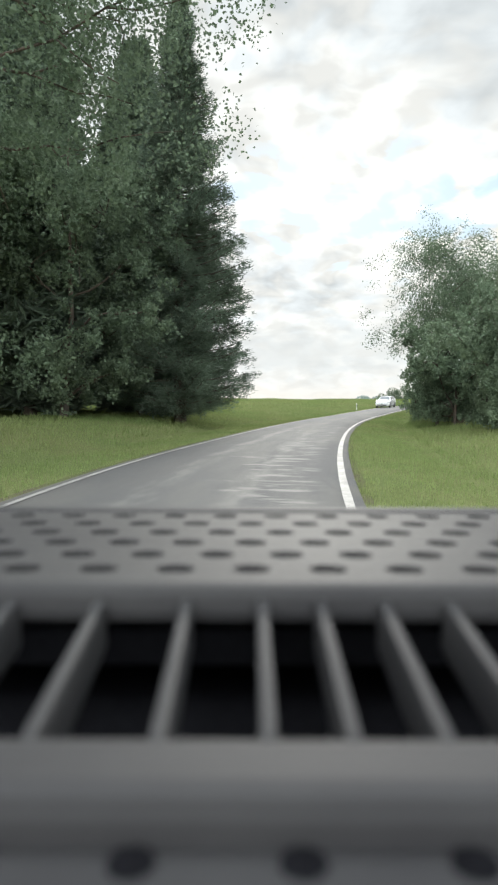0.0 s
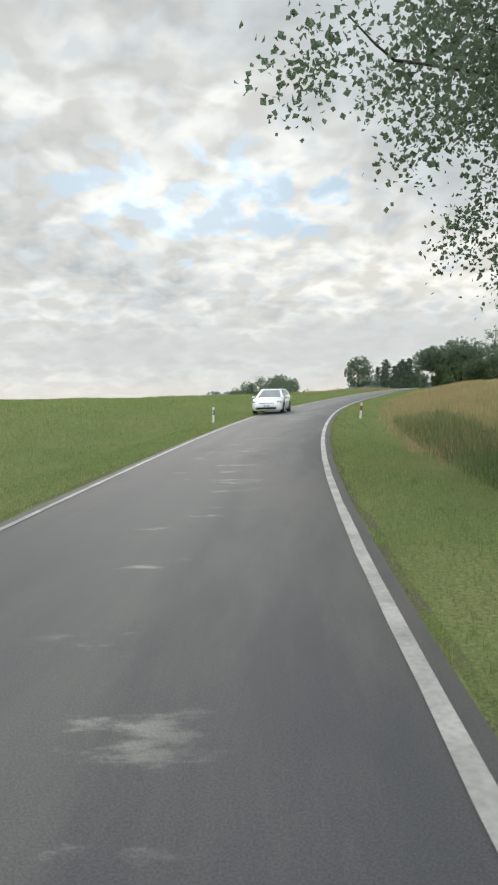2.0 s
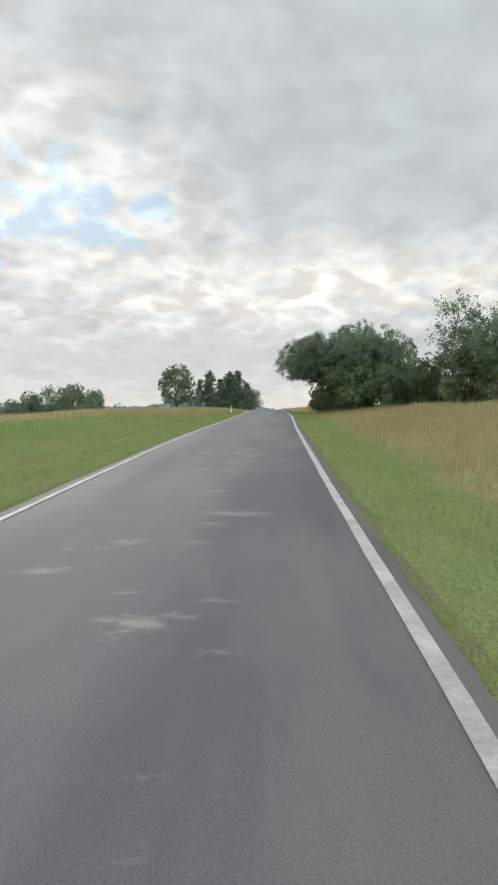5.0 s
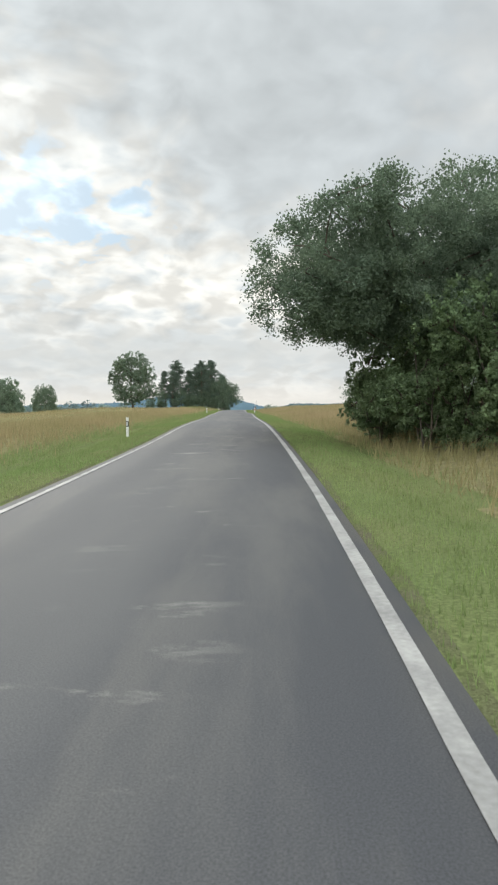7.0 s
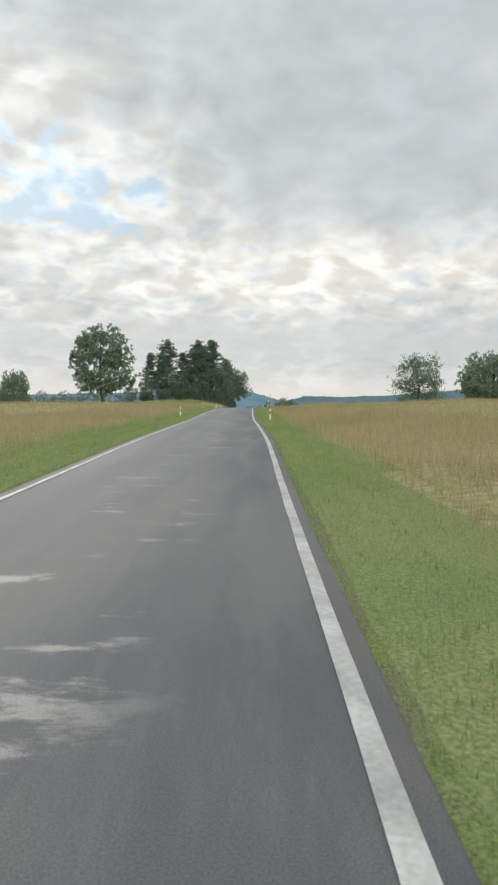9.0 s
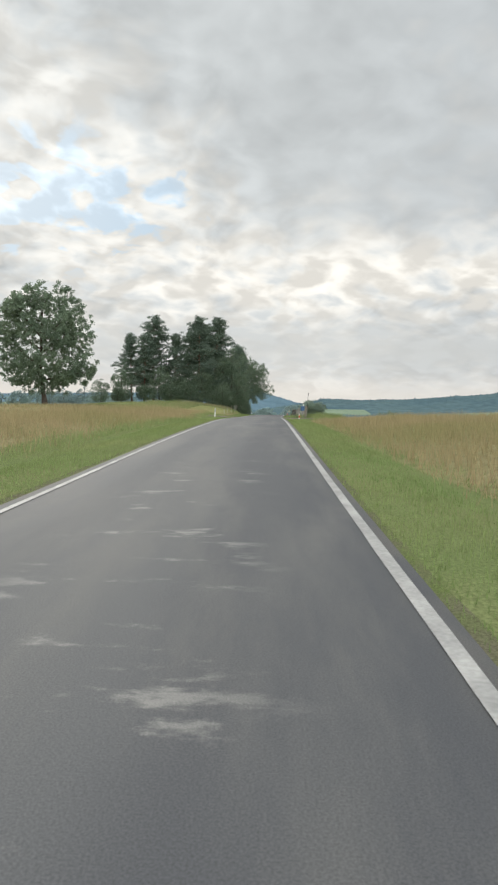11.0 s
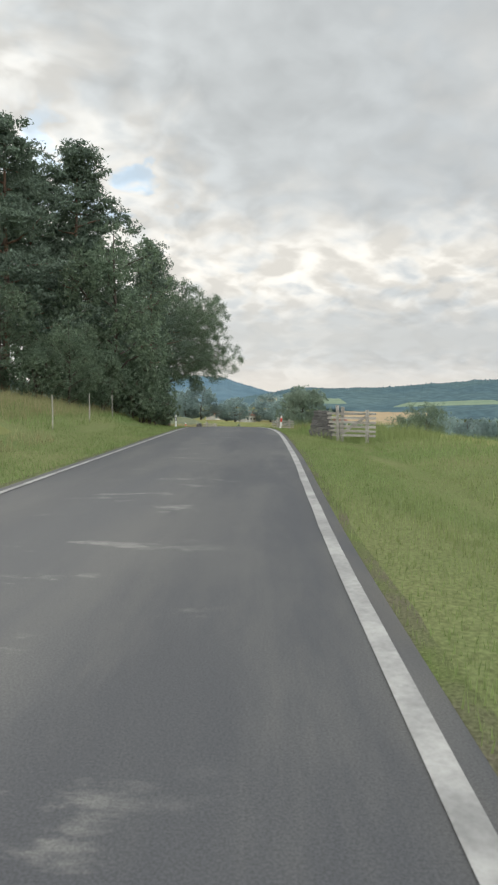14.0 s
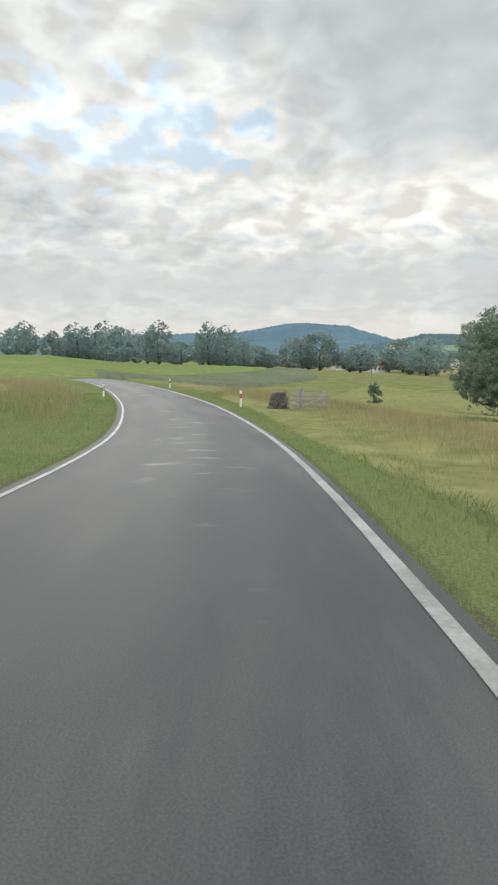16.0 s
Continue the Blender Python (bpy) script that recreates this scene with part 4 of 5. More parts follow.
# distant woods, their blue is aerial haze put into the base colours
HAZED_HILLS = material("hazed_wooded_hills", (0.09, 0.145, 0.18), 1.0, (0.11, 0.165, 0.195), 0.004, 0.02, 0.12, spec=0.0)
HAZED_RIDGE = material("hazed_wooded_ridge", (0.07, 0.11, 0.125), 1.0, (0.088, 0.13, 0.135), 0.006, 0.05, 0.2, spec=0.0)
STUBBLE = material("ripe_corn", (0.345, 0.262, 0.165), 0.9, (0.32, 0.25, 0.16), 0.01, 0.05, 0.06, spec=0.0)
hill("backdrop_hills", "wooded hills on the horizon, coloured blue-green for haze", HAZED_HILLS,
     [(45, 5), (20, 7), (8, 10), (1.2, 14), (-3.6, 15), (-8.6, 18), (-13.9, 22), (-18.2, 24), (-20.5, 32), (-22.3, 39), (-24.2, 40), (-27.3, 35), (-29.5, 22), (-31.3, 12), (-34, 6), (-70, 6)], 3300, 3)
hill("backdrop_ridge", "dark wooded ridge, coloured bluish for haze, pale meadows below", HAZED_RIDGE,
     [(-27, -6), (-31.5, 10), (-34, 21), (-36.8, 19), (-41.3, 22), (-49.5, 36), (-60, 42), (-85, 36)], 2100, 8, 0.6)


def draped(name, corners, mat, label, cat, n=24, m=24, lift=0.12, parent=None, kind="structure", ragged=0.0, butt=False):
    """A sheet over the land between four corners (x, y)."""
    a, b, c, d = (np.array(q, float) for q in corners)
    u, v = np.meshgrid(np.linspace(0, 1, n), np.linspace(0, 1, m), indexing="ij")
    P = (a * (1 - u[..., None]) + b * u[..., None]) * (1 - v[..., None]) + (d * (1 - u[..., None]) + c * u[..., None]) * v[..., None]
    P = P.reshape(-1, 2)
    if ragged:
        edge = ((u == 0) | (u == 1) | (v == 1)).ravel()
        P += np.array([[noise.noise((x * 0.6, y * 0.6, 1)), noise.noise((x * 0.6, y * 0.6, 9))] for x, y in P]) * ragged * edge[:, None]
    edge = ((u == 0) | (u == 1) | ((v == 0) & (not butt)) | (v == 1)).ravel()
    z = land(P[:, 0], P[:, 1])[0] + np.where(edge, min(-0.04, -lift), lift)
    i, j = np.meshgrid(np.arange(n - 1), np.arange(m - 1), indexing="ij")
    F = np.stack([i * m + j, (i + 1) * m + j, (i + 1) * m + j + 1, i * m + j + 1], -1).reshape(-1, 4)
    return tagged(array_part(name, np.c_[P, z], F, mat, parent, smooth=True), label, cat, kind=kind)


GREEN_FIELD = material("green_meadow", (0.145, 0.18, 0.065), 0.9, (0.17, 0.195, 0.078), 0.03, 0.8, 0.18, spec=0.0)
GREY_CROP = material("grey_green_crop", (0.145, 0.155, 0.10), 0.9, (0.12, 0.135, 0.085), 0.05, 0.6, 0.2, spec=0.0)
YELLOW_MEADOW = material("yellow_meadow", (0.205, 0.195, 0.088), 0.9, (0.175, 0.183, 0.076), 0.05, 1.2, 0.25, spec=0.0)
PALE_STRAW = material("pale_straw", (0.33, 0.29, 0.19), 0.9, (0.29, 0.27, 0.17), 0.01, 0.1, 0.1, spec=0.0)
FALLOW = material("dark_fallow", (0.10, 0.105, 0.085), 0.9, (0.075, 0.10, 0.075), 0.03, 0.4, 0.2, spec=0.0)
PALE_FIELD = material("pale_meadow", (0.19, 0.235, 0.16), 0.9, (0.165, 0.215, 0.15), 0.01, 0.1, 0.12, spec=0.0)


def slope_field(label, a0, a1, far, bottom, top, mat, seed, cuts=(0.0, 0.0), square=False):
    """A field on the far slopes, between two bearings (degrees right of the y axis), from bottom to top (degrees over the eye's level)."""
    n, m = 36, 6
    rows = []
    for i in range(n):
        u = i / (n - 1)
        a = radians(a0 + (a1 - a0) * u)
        for j in range(m):
            v = j / (m - 1)
            e = bottom + cuts[0] * u + (top + cuts[1] * u - bottom - cuts[0] * u) * v * (1.0 if square else min(1.0, 0.15 + 2.2 * math.sin(math.pi * u))) + 0.035 * noise.noise((i * 0.35, seed, v)) + 0.02 * noise.noise((i * 1.1, seed, 4))
            d = far * (1 + 0.16 * v)
            rows.append((150 + math.sin(a) * d, 318 + math.cos(a) * d, 8.2 + math.tan(radians(e)) * d))
    i, j = np.meshgrid(np.arange(n - 1), np.arange(m - 1), indexing="ij")
    F = np.stack([i * m + j, (i + 1) * m + j, (i + 1) * m + j + 1, i * m + j + 1], -1).reshape(-1, 4)
    tagged(array_part("slope_field", rows, F, mat, smooth=True), label, "field", kind="structure")


slope_field("ripe golden corn field on the far slope", 37.9, 44.9, 820, -2.7, -1.05, STUBBLE, 1, (0.0, 0.0), True)
slope_field("dark fallow field and scrub below the corn", 37.0, 50.0, 640, -4.2, -2.2, FALLOW, 6, (0.0, 0.1), True)
slope_field("pale meadow below the wooded ridge", 42.0, 51.0, 1150, -0.62, -0.28, PALE_FIELD, 2, (0.40, 0.45))
slope_field("pale straw-coloured field on the saddle between the hills", 30.4, 33.4, 1300, -0.30, 0.10, PALE_STRAW, 3, (0.1, -0.1))
slope_field("pale green meadow on the saddle between the hills", 33.2, 38.0, 1250, -0.40, 0.05, PALE_FIELD, 4)
slope_field("pale green meadow in front of the far hills", 0.0, 17.0, 1500, -0.3, 0.10, PALE_FIELD, 5, (0.0, 0.05))
STUBBLE_L = material("stubble", (0.30, 0.235, 0.115), 0.9, (0.23, 0.20, 0.09), 0.3, 4, 0.25, spec=0.0)
draped("green_field", [(70, 468), (181, 466), (262, 590), (90, 650)], GREEN_FIELD, "fresh green meadow rising beyond the bend", "field", 40, 40, lift=0.4)
draped("crop_strip", [(176, 440), (250, 528), (268, 582), (179, 488)], GREY_CROP, "strip of grey-green crop across the slope", "field", 40, 16, lift=0.9)
draped("hay_field", [xy(374, 7.0), xy(462, 9), (262, 520), (262, 372)], YELLOW_MEADOW, "mown yellow-green hay field beside the road", "field", 60, 60, lift=0.12)
draped("meadow_field", [xy(331, 8.6), xy(373.5, 7.6), (261, 371.5), xy(331, 62)], YELLOW_MEADOW, "yellow-green meadow sloping down from the road", "field", 60, 50, lift=0.09)
draped("green_strip", [(181, 375.5), (212, 387.5), (216, 371), (187, 363)], GREEN_FIELD, "green aftermath strip below the rough grass line", "field", 40, 24, lift=0.17)
draped("stubble_strip", [xy(398, -6.8), xy(428, -7.5), xy(432, -42), xy(392, -42)], STUBBLE_L, "golden stubble strip on the low bank", "field", 40, 40, lift=0.12)

draped("mown_strip", [xy(325, -5.0), xy(349, -5.0), xy(349, -9.4), xy(325, -9.4)], YELLOW_MEADOW, "mown golden hay strip beside the copse", "field", 26, 26, lift=0.10)

# ---------------- houses of the village, small in the valley ----------------
WALL_W = material("white_render", (0.70, 0.68, 0.63), 0.9, (0.58, 0.56, 0.52), 0.8, 6, 0.1)
ROOF_R = material("roof_tiles", (0.26, 0.12, 0.08), 0.85, (0.18, 0.10, 0.08), 1.0, 8, 0.2)
ROOF_G = material("grey_roof", (0.20, 0.20, 0.20), 0.8, (0.15, 0.15, 0.16), 1.0, 8, 0.15)
DARK_GLASS = material("dark_window", (0.03, 0.035, 0.04), 0.15, None, 2, 8, 0.1, spec=0.6)


def house(x, y, turn, w, d, h, roof):
    z = float(land(x, y)[0][0])
    t = tagged(new("house"), "small white rendered house with a pitched roof in the valley", "house", "village houses")
    t.matrix_basis = pose(x, y, z - 0.3, 0, 0, turn)
    bm = bmesh.new()
    box(bm, (w, d, h), pose(0, 0, h / 2))
    part("wall", bm, WALL_W, t)
    bm = bmesh.new()
    v = [bm.verts.new(p) for p in ((-w / 2 - .4, -d / 2 - .5, h - .1), (w / 2 + .4, -d / 2 - .5, h - .1), (w / 2 + .4, d / 2 + .5, h - .1), (-w / 2 - .4, d / 2 + .5, h - .1), (-w / 2 - .4, 0, h + d * .42), (w / 2 + .4, 0, h + d * .42))]
    for f in ((0, 1, 5, 4), (2, 3, 4, 5), (0, 4, 3), (1, 2, 5), (0, 3, 2, 1)):
        bm.faces.new([v[i] for i in f])
    part("roof", bm, roof, t)
    for k in (-0.28, 0.0, 0.28):
        bm = bmesh.new()
        box(bm, (1.1, 0.1, 1.3), pose(k * w, -d / 2 - 0.03, h * 0.55))
        part("window", bm, DARK_GLASS, t)


for yaw, d, turn, roof in ((-29.7, 560, 20, ROOF_R), (-31.5, 640, 60, ROOF_G), (-26.6, 640, 100, ROOF_R), (-33.2, 700, 10, ROOF_R), (-36, 720, 45, ROOF_G), (-38.5, 760, 15, ROOF_R)):
    house(*towards(yaw, d * 0.68), turn, 11, 8, 4.6, roof)


# ---------------- road furniture ----------------
PLASTIC_W = material("white_plastic", (0.74, 0.74, 0.72), 0.5, (0.62, 0.62, 0.58), 5, 30, 0.06)
PLASTIC_B = material("black_plastic", (0.02, 0.02, 0.022), 0.5, None, 8, 40, 0.15)
REFLECT_R = material("red_reflector", (0.62, 0.05, 0.03), 0.3, (0.5, 0.04, 0.03), 9, 60, 0.1)
REFLECT_W = material("white_reflector", (0.75, 0.76, 0.78), 0.2, None, 9, 60, 0.1)
POSTS = {}


def marker_post(s, l, red, lean=0.0, sink=0.28):
    kind = "red" if red else "black"
    key = (kind, l > 0)
    c, t = on_line(s)
    turn = math.degrees(math.atan2(t[1], t[0])) - 90
    p = spot(s, l)
    m = pose(p.x, p.y, p.z - sink, 0, lean, turn)
    if key in POSTS:
        copy_thing(POSTS[key], m)
        return
    th = tagged(new("marker_post"), f"white marker post with {kind} band and {'red' if l > 0 else 'white'} reflector", "marker post", "roadside marker posts")
    th.matrix_basis = m
    POSTS[key] = th

    def slab(z0, z1, w, d, slant=0.0, grow=0.0):
        bm = bmesh.new()
        pts = [(-w / 2, 0.045), (-w / 2 + 0.02, -0.05 - grow), (w / 2 - 0.02, -0.05 - grow), (w / 2, 0.045), (0, 0.065)]
        lo = [bm.verts.new((x * (1 + grow * 8), y * (1 + grow * 8), z0)) for x, y in pts]
        hi = [bm.verts.new((x * (1 + grow * 8), y * (1 + grow * 8), z1 - slant * (x + w / 2))) for x, y in pts]
        bm.faces.new(lo[::-1])
        bm.faces.new(hi)
        for i in range(5):
            bm.faces.new((lo[i], lo[(i + 1) % 5], hi[(i + 1) % 5], hi[i]))
        return bm
    part("post", slab(-0.25, 1.06, 0.105, 0.1, 0.25), PLASTIC_W, th)
    part("band", slab(0.68, 0.90, 0.105, 0.1, 0.0, 0.003), REFLECT_R if red else PLASTIC_B, th, f"{kind} band round the post")
    bm = bmesh.new()
    box(bm, (0.045, 0.012, 0.16), pose(0, -0.060, 0.79), 0.003)
    part("reflector", bm, REFLECT_R if l > 0 else REFLECT_W, th)


for s, l, red, lean, *sink in ((77.5, -3.5, 0, 2), (78.4, 3.5, 0, 6), (186, -3.7, 0, 0), (262, -3.8, 0, 0), (254, 3.3, 1, 0), (315.9, -4.0, 0, 3), (313.8, 3.65, 1, 0, 0.55), (371.4, -2.9, 0, 0), (369, 3.12, 1, 5), (421, 3.4, 1, 0), (433, -2.8, 0, 0), (451, 4.0, 0, 0)):
    marker_post(s, l, red, lean, *sink)

# ---------------- the gravel track that crosses, mailbox, poles ----------------
DIRT = material("dirt_track", (0.16, 0.135, 0.118), 0.95, (0.13, 0.112, 0.098), 0.6, 22, 0.22, 0.35, spec=0.0)
STONE_LIGHT = material("pale_pebbles", (0.30, 0.28, 0.26), 0.9, (0.22, 0.21, 0.20), 4, 30, 0.2)
draped("gravel_track", [xy(313.0, 2.27), xy(328.4, 2.27), xy(325.2, 4.0), xy(315.7, 4.0)], DIRT, "bare brown gravel mouth of a track joining the road", "track", 40, 14, 0.03, ragged=0.3, butt=True)
draped("gravel_track", [xy(315.5, 3.8), xy(325.4, 3.8), xy(326.5, 30), xy(321.5, 30)], DIRT, "bare brown gravel track leading off from the road", "track", 16, 40, 0.036, ragged=0.4, butt=True)
draped("gravel_track", [xy(316.2, -2.26), xy(326.6, -2.26), xy(318.4, -5.0), xy(316.8, -5.0)], DIRT, "bare brown field entrance beside the road", "track", 22, 16, 0.03, ragged=0.5, butt=True)
rng_g = np.random.default_rng(8)
V, F, o = [], [], 0
for k in range(260):
    p = spot(rng_g.uniform(318.0, 324.5), rng_g.uniform(2.7, 9))
    r = rng_g.uniform(0.008, 0.028)
    V += [(p.x + r * a, p.y + r * b, p.z + 0.03 + r * c) for a, b, c in ((1, 0, 0), (-.5, .9, 0), (-.5, -.8, 0), (.1, .05, .8))]
    F += [(o, o + 1, o + 3), (o + 1, o + 2, o + 3), (o + 2, o, o + 3)]
    o += 4
tagged(array_part("pebbles", V, F, STONE_LIGHT), "pale pebbles scattered on the gravel track", "pebbles", kind="stuff")

BLUE = material("blue_enamel", (0.06, 0.125, 0.235), 0.5, (0.045, 0.10, 0.19), 4, 30, 0.12)
FADED_RED = material("faded_red_paint", (0.38, 0.17, 0.14), 0.7, (0.30, 0.17, 0.14), 8, 40, 0.2)
STEEL = material("grey_steel", (0.30, 0.31, 0.32), 0.45, (0.22, 0.22, 0.23), 6, 40, 0.15, metal=0.7)
WOOD_GREY = material("weathered_wood", (0.42, 0.39, 0.35), 0.9, (0.29, 0.265, 0.235), 2, 18, 0.25, 0.8, stretch=(1, 1, 6), per_object=0.18)
WOOD_DARK = material("old_post_wood", (0.22, 0.19, 0.15), 0.9, (0.14, 0.12, 0.10), 2, 18, 0.3, 0.8, stretch=(1, 1, 0.2))


def road_turn(s):
    c, t = on_line(s)
    return math.degrees(math.atan2(t[1], t[0])) - 90


box_t = stand(tagged(new("letter_box"), "blue sheet-metal letter box on a thin post", "mailbox"), 325.95, 4.34, road_turn(326) + 20)
bm = bmesh.new()
box(bm, (0.36, 0.28, 0.46), pose(0, 0, 1.03), 0.02)
part("box", bm, BLUE, box_t)
bm = bmesh.new()
box(bm, (0.40, 0.33, 0.03), pose(0, 0.0, 1.275, 8), 0.01)
part("lid", bm, BLUE, box_t)
bm = bmesh.new()
box(bm, (0.20, 0.012, 0.03), pose(0, -0.145, 1.16), 0.004)
part("slot", bm, PLASTIC_B, box_t)
bm = bmesh.new()
bmesh.ops.create_cone(bm, cap_ends=True, segments=10, radius1=0.03, radius2=0.03, depth=1.2, matrix=pose(0, 0, 0.25))
part("post", bm, STEEL, box_t)
stake = stand(tagged(new("wooden_stake"), "broad grey wooden post beside the letter box", "post"), 325.9, 4.66, road_turn(326))
bm = bmesh.new()
box(bm, (0.20, 0.07, 1.65), pose(0.02, 0, 0.50, 0, 2.5), 0.012)
part("stake", bm, WOOD_DARK, stake)
mast = stand(tagged(new("thin_mast"), "thin dark mast with a narrow dark plate on top", "pole"), 326.0, 4.86, road_turn(327))
V, F = tubes([[(0, 0, -0.3, 0.020), (0, 0, 1.5, 0.017), (0.06, 0, 2.7, 0.011), (0.06, 0, 2.71, 0.001)]], 8)
array_part("pole", V, F, PLASTIC_B, mast)
bm = bmesh.new()
box(bm, (0.06, 0.025, 0.34), pose(0.06, -0.02, 2.5, 0, 3), 0.006)
part("plate", bm, PLASTIC_B, mast)
sign = stand(tagged(new("sign_post"), "short weathered post with a white and red marker plate", "post"), 329.6, 4.55, road_turn(331))
V, F = tubes([[(0, 0, -0.3, 0.036), (0, 0, 1.0, 0.032), (0.01, 0, 1.9, 0.028), (0.01, 0, 1.91, 0.002)]], 8)
array_part("post", V, F, WOOD_GREY, sign)
bm = bmesh.new()
box(bm, (0.10, 0.03, 0.24), pose(0, -0.055, 1.66), 0.005)
part("plate", bm, PLASTIC_W, sign)
bm = bmesh.new()
box(bm, (0.07, 0.032, 0.14), pose(0, -0.058, 1.32), 0.004)
part("lower_plate", bm, FADED_RED, sign, "small faded red plate")

# thin white fence stakes on the left bank
for k, (s, l) in enumerate(((332.2, -4.5), (339.8, -4.9), (346, -5.0), (351.5, -5.0), (357, -5.2), (363, -5.4))):
    st = stand(tagged(new("fence_stake"), "thin pale fence stake in tall grass", "fence post", "fence stakes on the bank"), s, l, 20 * k)
    V, F = tubes([[(0, 0, -0.2, 0.022), (0.01, 0, 0.5, 0.02), (0.02 * (k % 3 - 1), 0.01, 1.05, 0.018), (0.02 * (k % 3 - 1), 0.01, 1.06, 0.001)]], 6)
    array_part("stake", V, F, WOOD_GREY, st)
st = stand(tagged(new("fence_stake"), "brown wooden stake at the stubble's edge", "fence post"), 420, -7.5, 0)
V, F = tubes([[(0, 0, -0.2, 0.04), (0.0, 0, 0.6, 0.038), (0.01, 0.01, 1.3, 0.035), (0.01, 0.01, 1.31, 0.001)]], 6)
array_part("stake", V, F, WOOD_DARK, st)


pole_v = at_xy(tagged(new("utility_pole"), "thin grey wooden utility pole at the meadow's far edge", "pole"), 229.5, 462.5)
V, F = tubes([[(0, 0, -0.5, 0.10), (0, 0, 3.0, 0.09), (0.05, 0, 7.2, 0.07), (0.05, 0, 7.21, 0.01)]], 8)
array_part("pole", V, F, WOOD_DARK, pole_v)
bm = bmesh.new()
box(bm, (1.3, 0.10, 0.10), pose(0.05, -0.13, 6.8), 0.01)
part("crossarm", bm, WOOD_DARK, pole_v)

# ---------------- field gates beside stacked stone piers ----------------
STONE = material("dark_field_stone", (0.16, 0.15, 0.135), 0.95, (0.10, 0.095, 0.09), 2.5, 14, 0.3, 0.9, per_object=0.3)


def stone_pier(s, l, turn, h=1.35, w=0.85):
    rng = np.random.default_rng(int(s))
    t = stand(tagged(new("stone_pier"), "dark dry-stone pier of flat stacked stones", "stone pier", "stone piers at the field gates"), s, l, turn)
    shapes = []
    for k in range(4):
        bm = bmesh.new()
        box(bm, (0.34, 0.42, 0.115), Matrix(), 0.022)
        for v in bm.verts:
            v.co += Vector(rng.normal(size=3) * 0.012)
        me = bpy.data.meshes.new("stone")
        bm.to_mesh(me)
        bm.free()
        me.materials.append(STONE)
        shapes.append(me)
    z, row = 0.0, 0
    while z < h:
        shrink = 1 - 0.42 * (z / h) ** 1.3
        for i in range(3):
            for j in range(2):
                st = new("stone", shapes[rng.integers(0, 4)])
                st.parent = t
                st.matrix_basis = pose(((i - 1) * 0.31 + (row % 2) * 0.08 - 0.04) * shrink * w, (j - 0.5) * 0.4 * shrink, z + 0.03, *rng.normal(size=2) * 3, rng.normal() * 9) @ Matrix.Diagonal((shrink * w, shrink, 1, 1))
        z += 0.118
        row += 1
    return t


def board_gate(s, l, turn, length=2.3, boards=6, h=1.35):
    t = stand(tagged(new("board_fence"), "weathered grey wooden board fence with a diagonal brace", "fence", "field gates of boards"), s, l, turn)
    rng = np.random.default_rng(int(s) + 7)
    for k in range(boards):
        bm = bmesh.new()
        box(bm, (length, 0.03, min(0.125, 0.55 * (h - 0.2) / (boards - 1))), pose(length / 2 + 0.05, 0, 0.18 + k * (h - 0.2) / (boards - 1), 0, rng.normal() * 0.8), 0.006)
        part("board", bm, WOOD_GREY, t)
    for k, (x, ht) in enumerate(((0.5, h + 0.28), (0.62, h + 0.22), (length - 0.25, h + 0.12))):
        bm = bmesh.new()
        box(bm, (0.11, 0.09, ht + 0.35), pose(x, -0.062 if k != 1 else 0.062, ht / 2 - 0.17, rng.normal() * 1.5, rng.normal() * 2), 0.01)
        part("post", bm, WOOD_GREY, t)
    bm = bmesh.new()
    dx = length - 0.9
    box(bm, (math.hypot(dx, h - 0.3), 0.026, 0.10), pose(0.6 + dx / 2, -0.032, h / 2 + 0.05, 0, -math.degrees(math.atan2(h - 0.3, dx))), 0.006)
    part("brace", bm, WOOD_GREY, t)
    return t


for s, l, turn, ln, h in ((356.6, 3.75, -22, 1.9, 1.0), (379.6, 3.3, -12, 1.6, 0.62), (419.7, 4.9, -35, 2.0, 0.85)):
    if h > 0.7:
        stone_pier(s, l, road_turn(s) + turn, h)
    board_gate(s - 0.3, l + (0.12 if h >= 1 else 0.42), road_turn(s) + turn - 8, ln, 6 if h >= 1 else 4, h)


# ---------------- the white estate car in the other lane ----------------
CAR_W = material("white_car_paint", (0.70, 0.71, 0.715), 0.12, (0.68, 0.69, 0.70), 0.3, 2, 0.01, spec=0.7)
TYRE = material("tyre_rubber", (0.02, 0.02, 0.02), 0.85, (0.03, 0.03, 0.03), 6, 40, 0.2)
ALLOY = material("alloy_rim", (0.55, 0.56, 0.57), 0.3, None, 6, 40, 0.1, metal=0.9)
CAR_W.node_tree.nodes["Principled BSDF"].inputs["Coat Weight"].default_value = 1.0
# car glass, base lifted to grey in place of the reflected sky
GLASS = material("sky_grey_car_glass", (0.17, 0.19, 0.195), 0.04, None, 1, 5, 0.05, spec=0.9)
LAMP = bpy.data.materials.new("lit_headlamp")
LAMP.use_nodes = True
LAMP.node_tree.nodes["Principled BSDF"].inputs["Emission Color"].default_value = (1.0, 0.62, 0.28, 1)
LAMP.node_tree.nodes["Principled BSDF"].inputs["Emission Strength"].default_value = 4.0
CLEAR = material("headlamp_glass", (0.35, 0.37, 0.39), 0.12, (0.2, 0.21, 0.22), 8, 30, 0.2, spec=0.8)


def loft(bm, rings, close=True):
    rows = [[bm.verts.new(p) for p in r] for r in rings]
    n = len(rings[0])
    for a, b in zip(rows, rows[1:]):
        for i in range(n if close else n - 1):
            bm.faces.new((a[i], a[(i + 1) % n], b[(i + 1) % n], b[i]))
    if close:
        bm.faces.new(rows[0][::-1])
        bm.faces.new(rows[-1])
    return bm


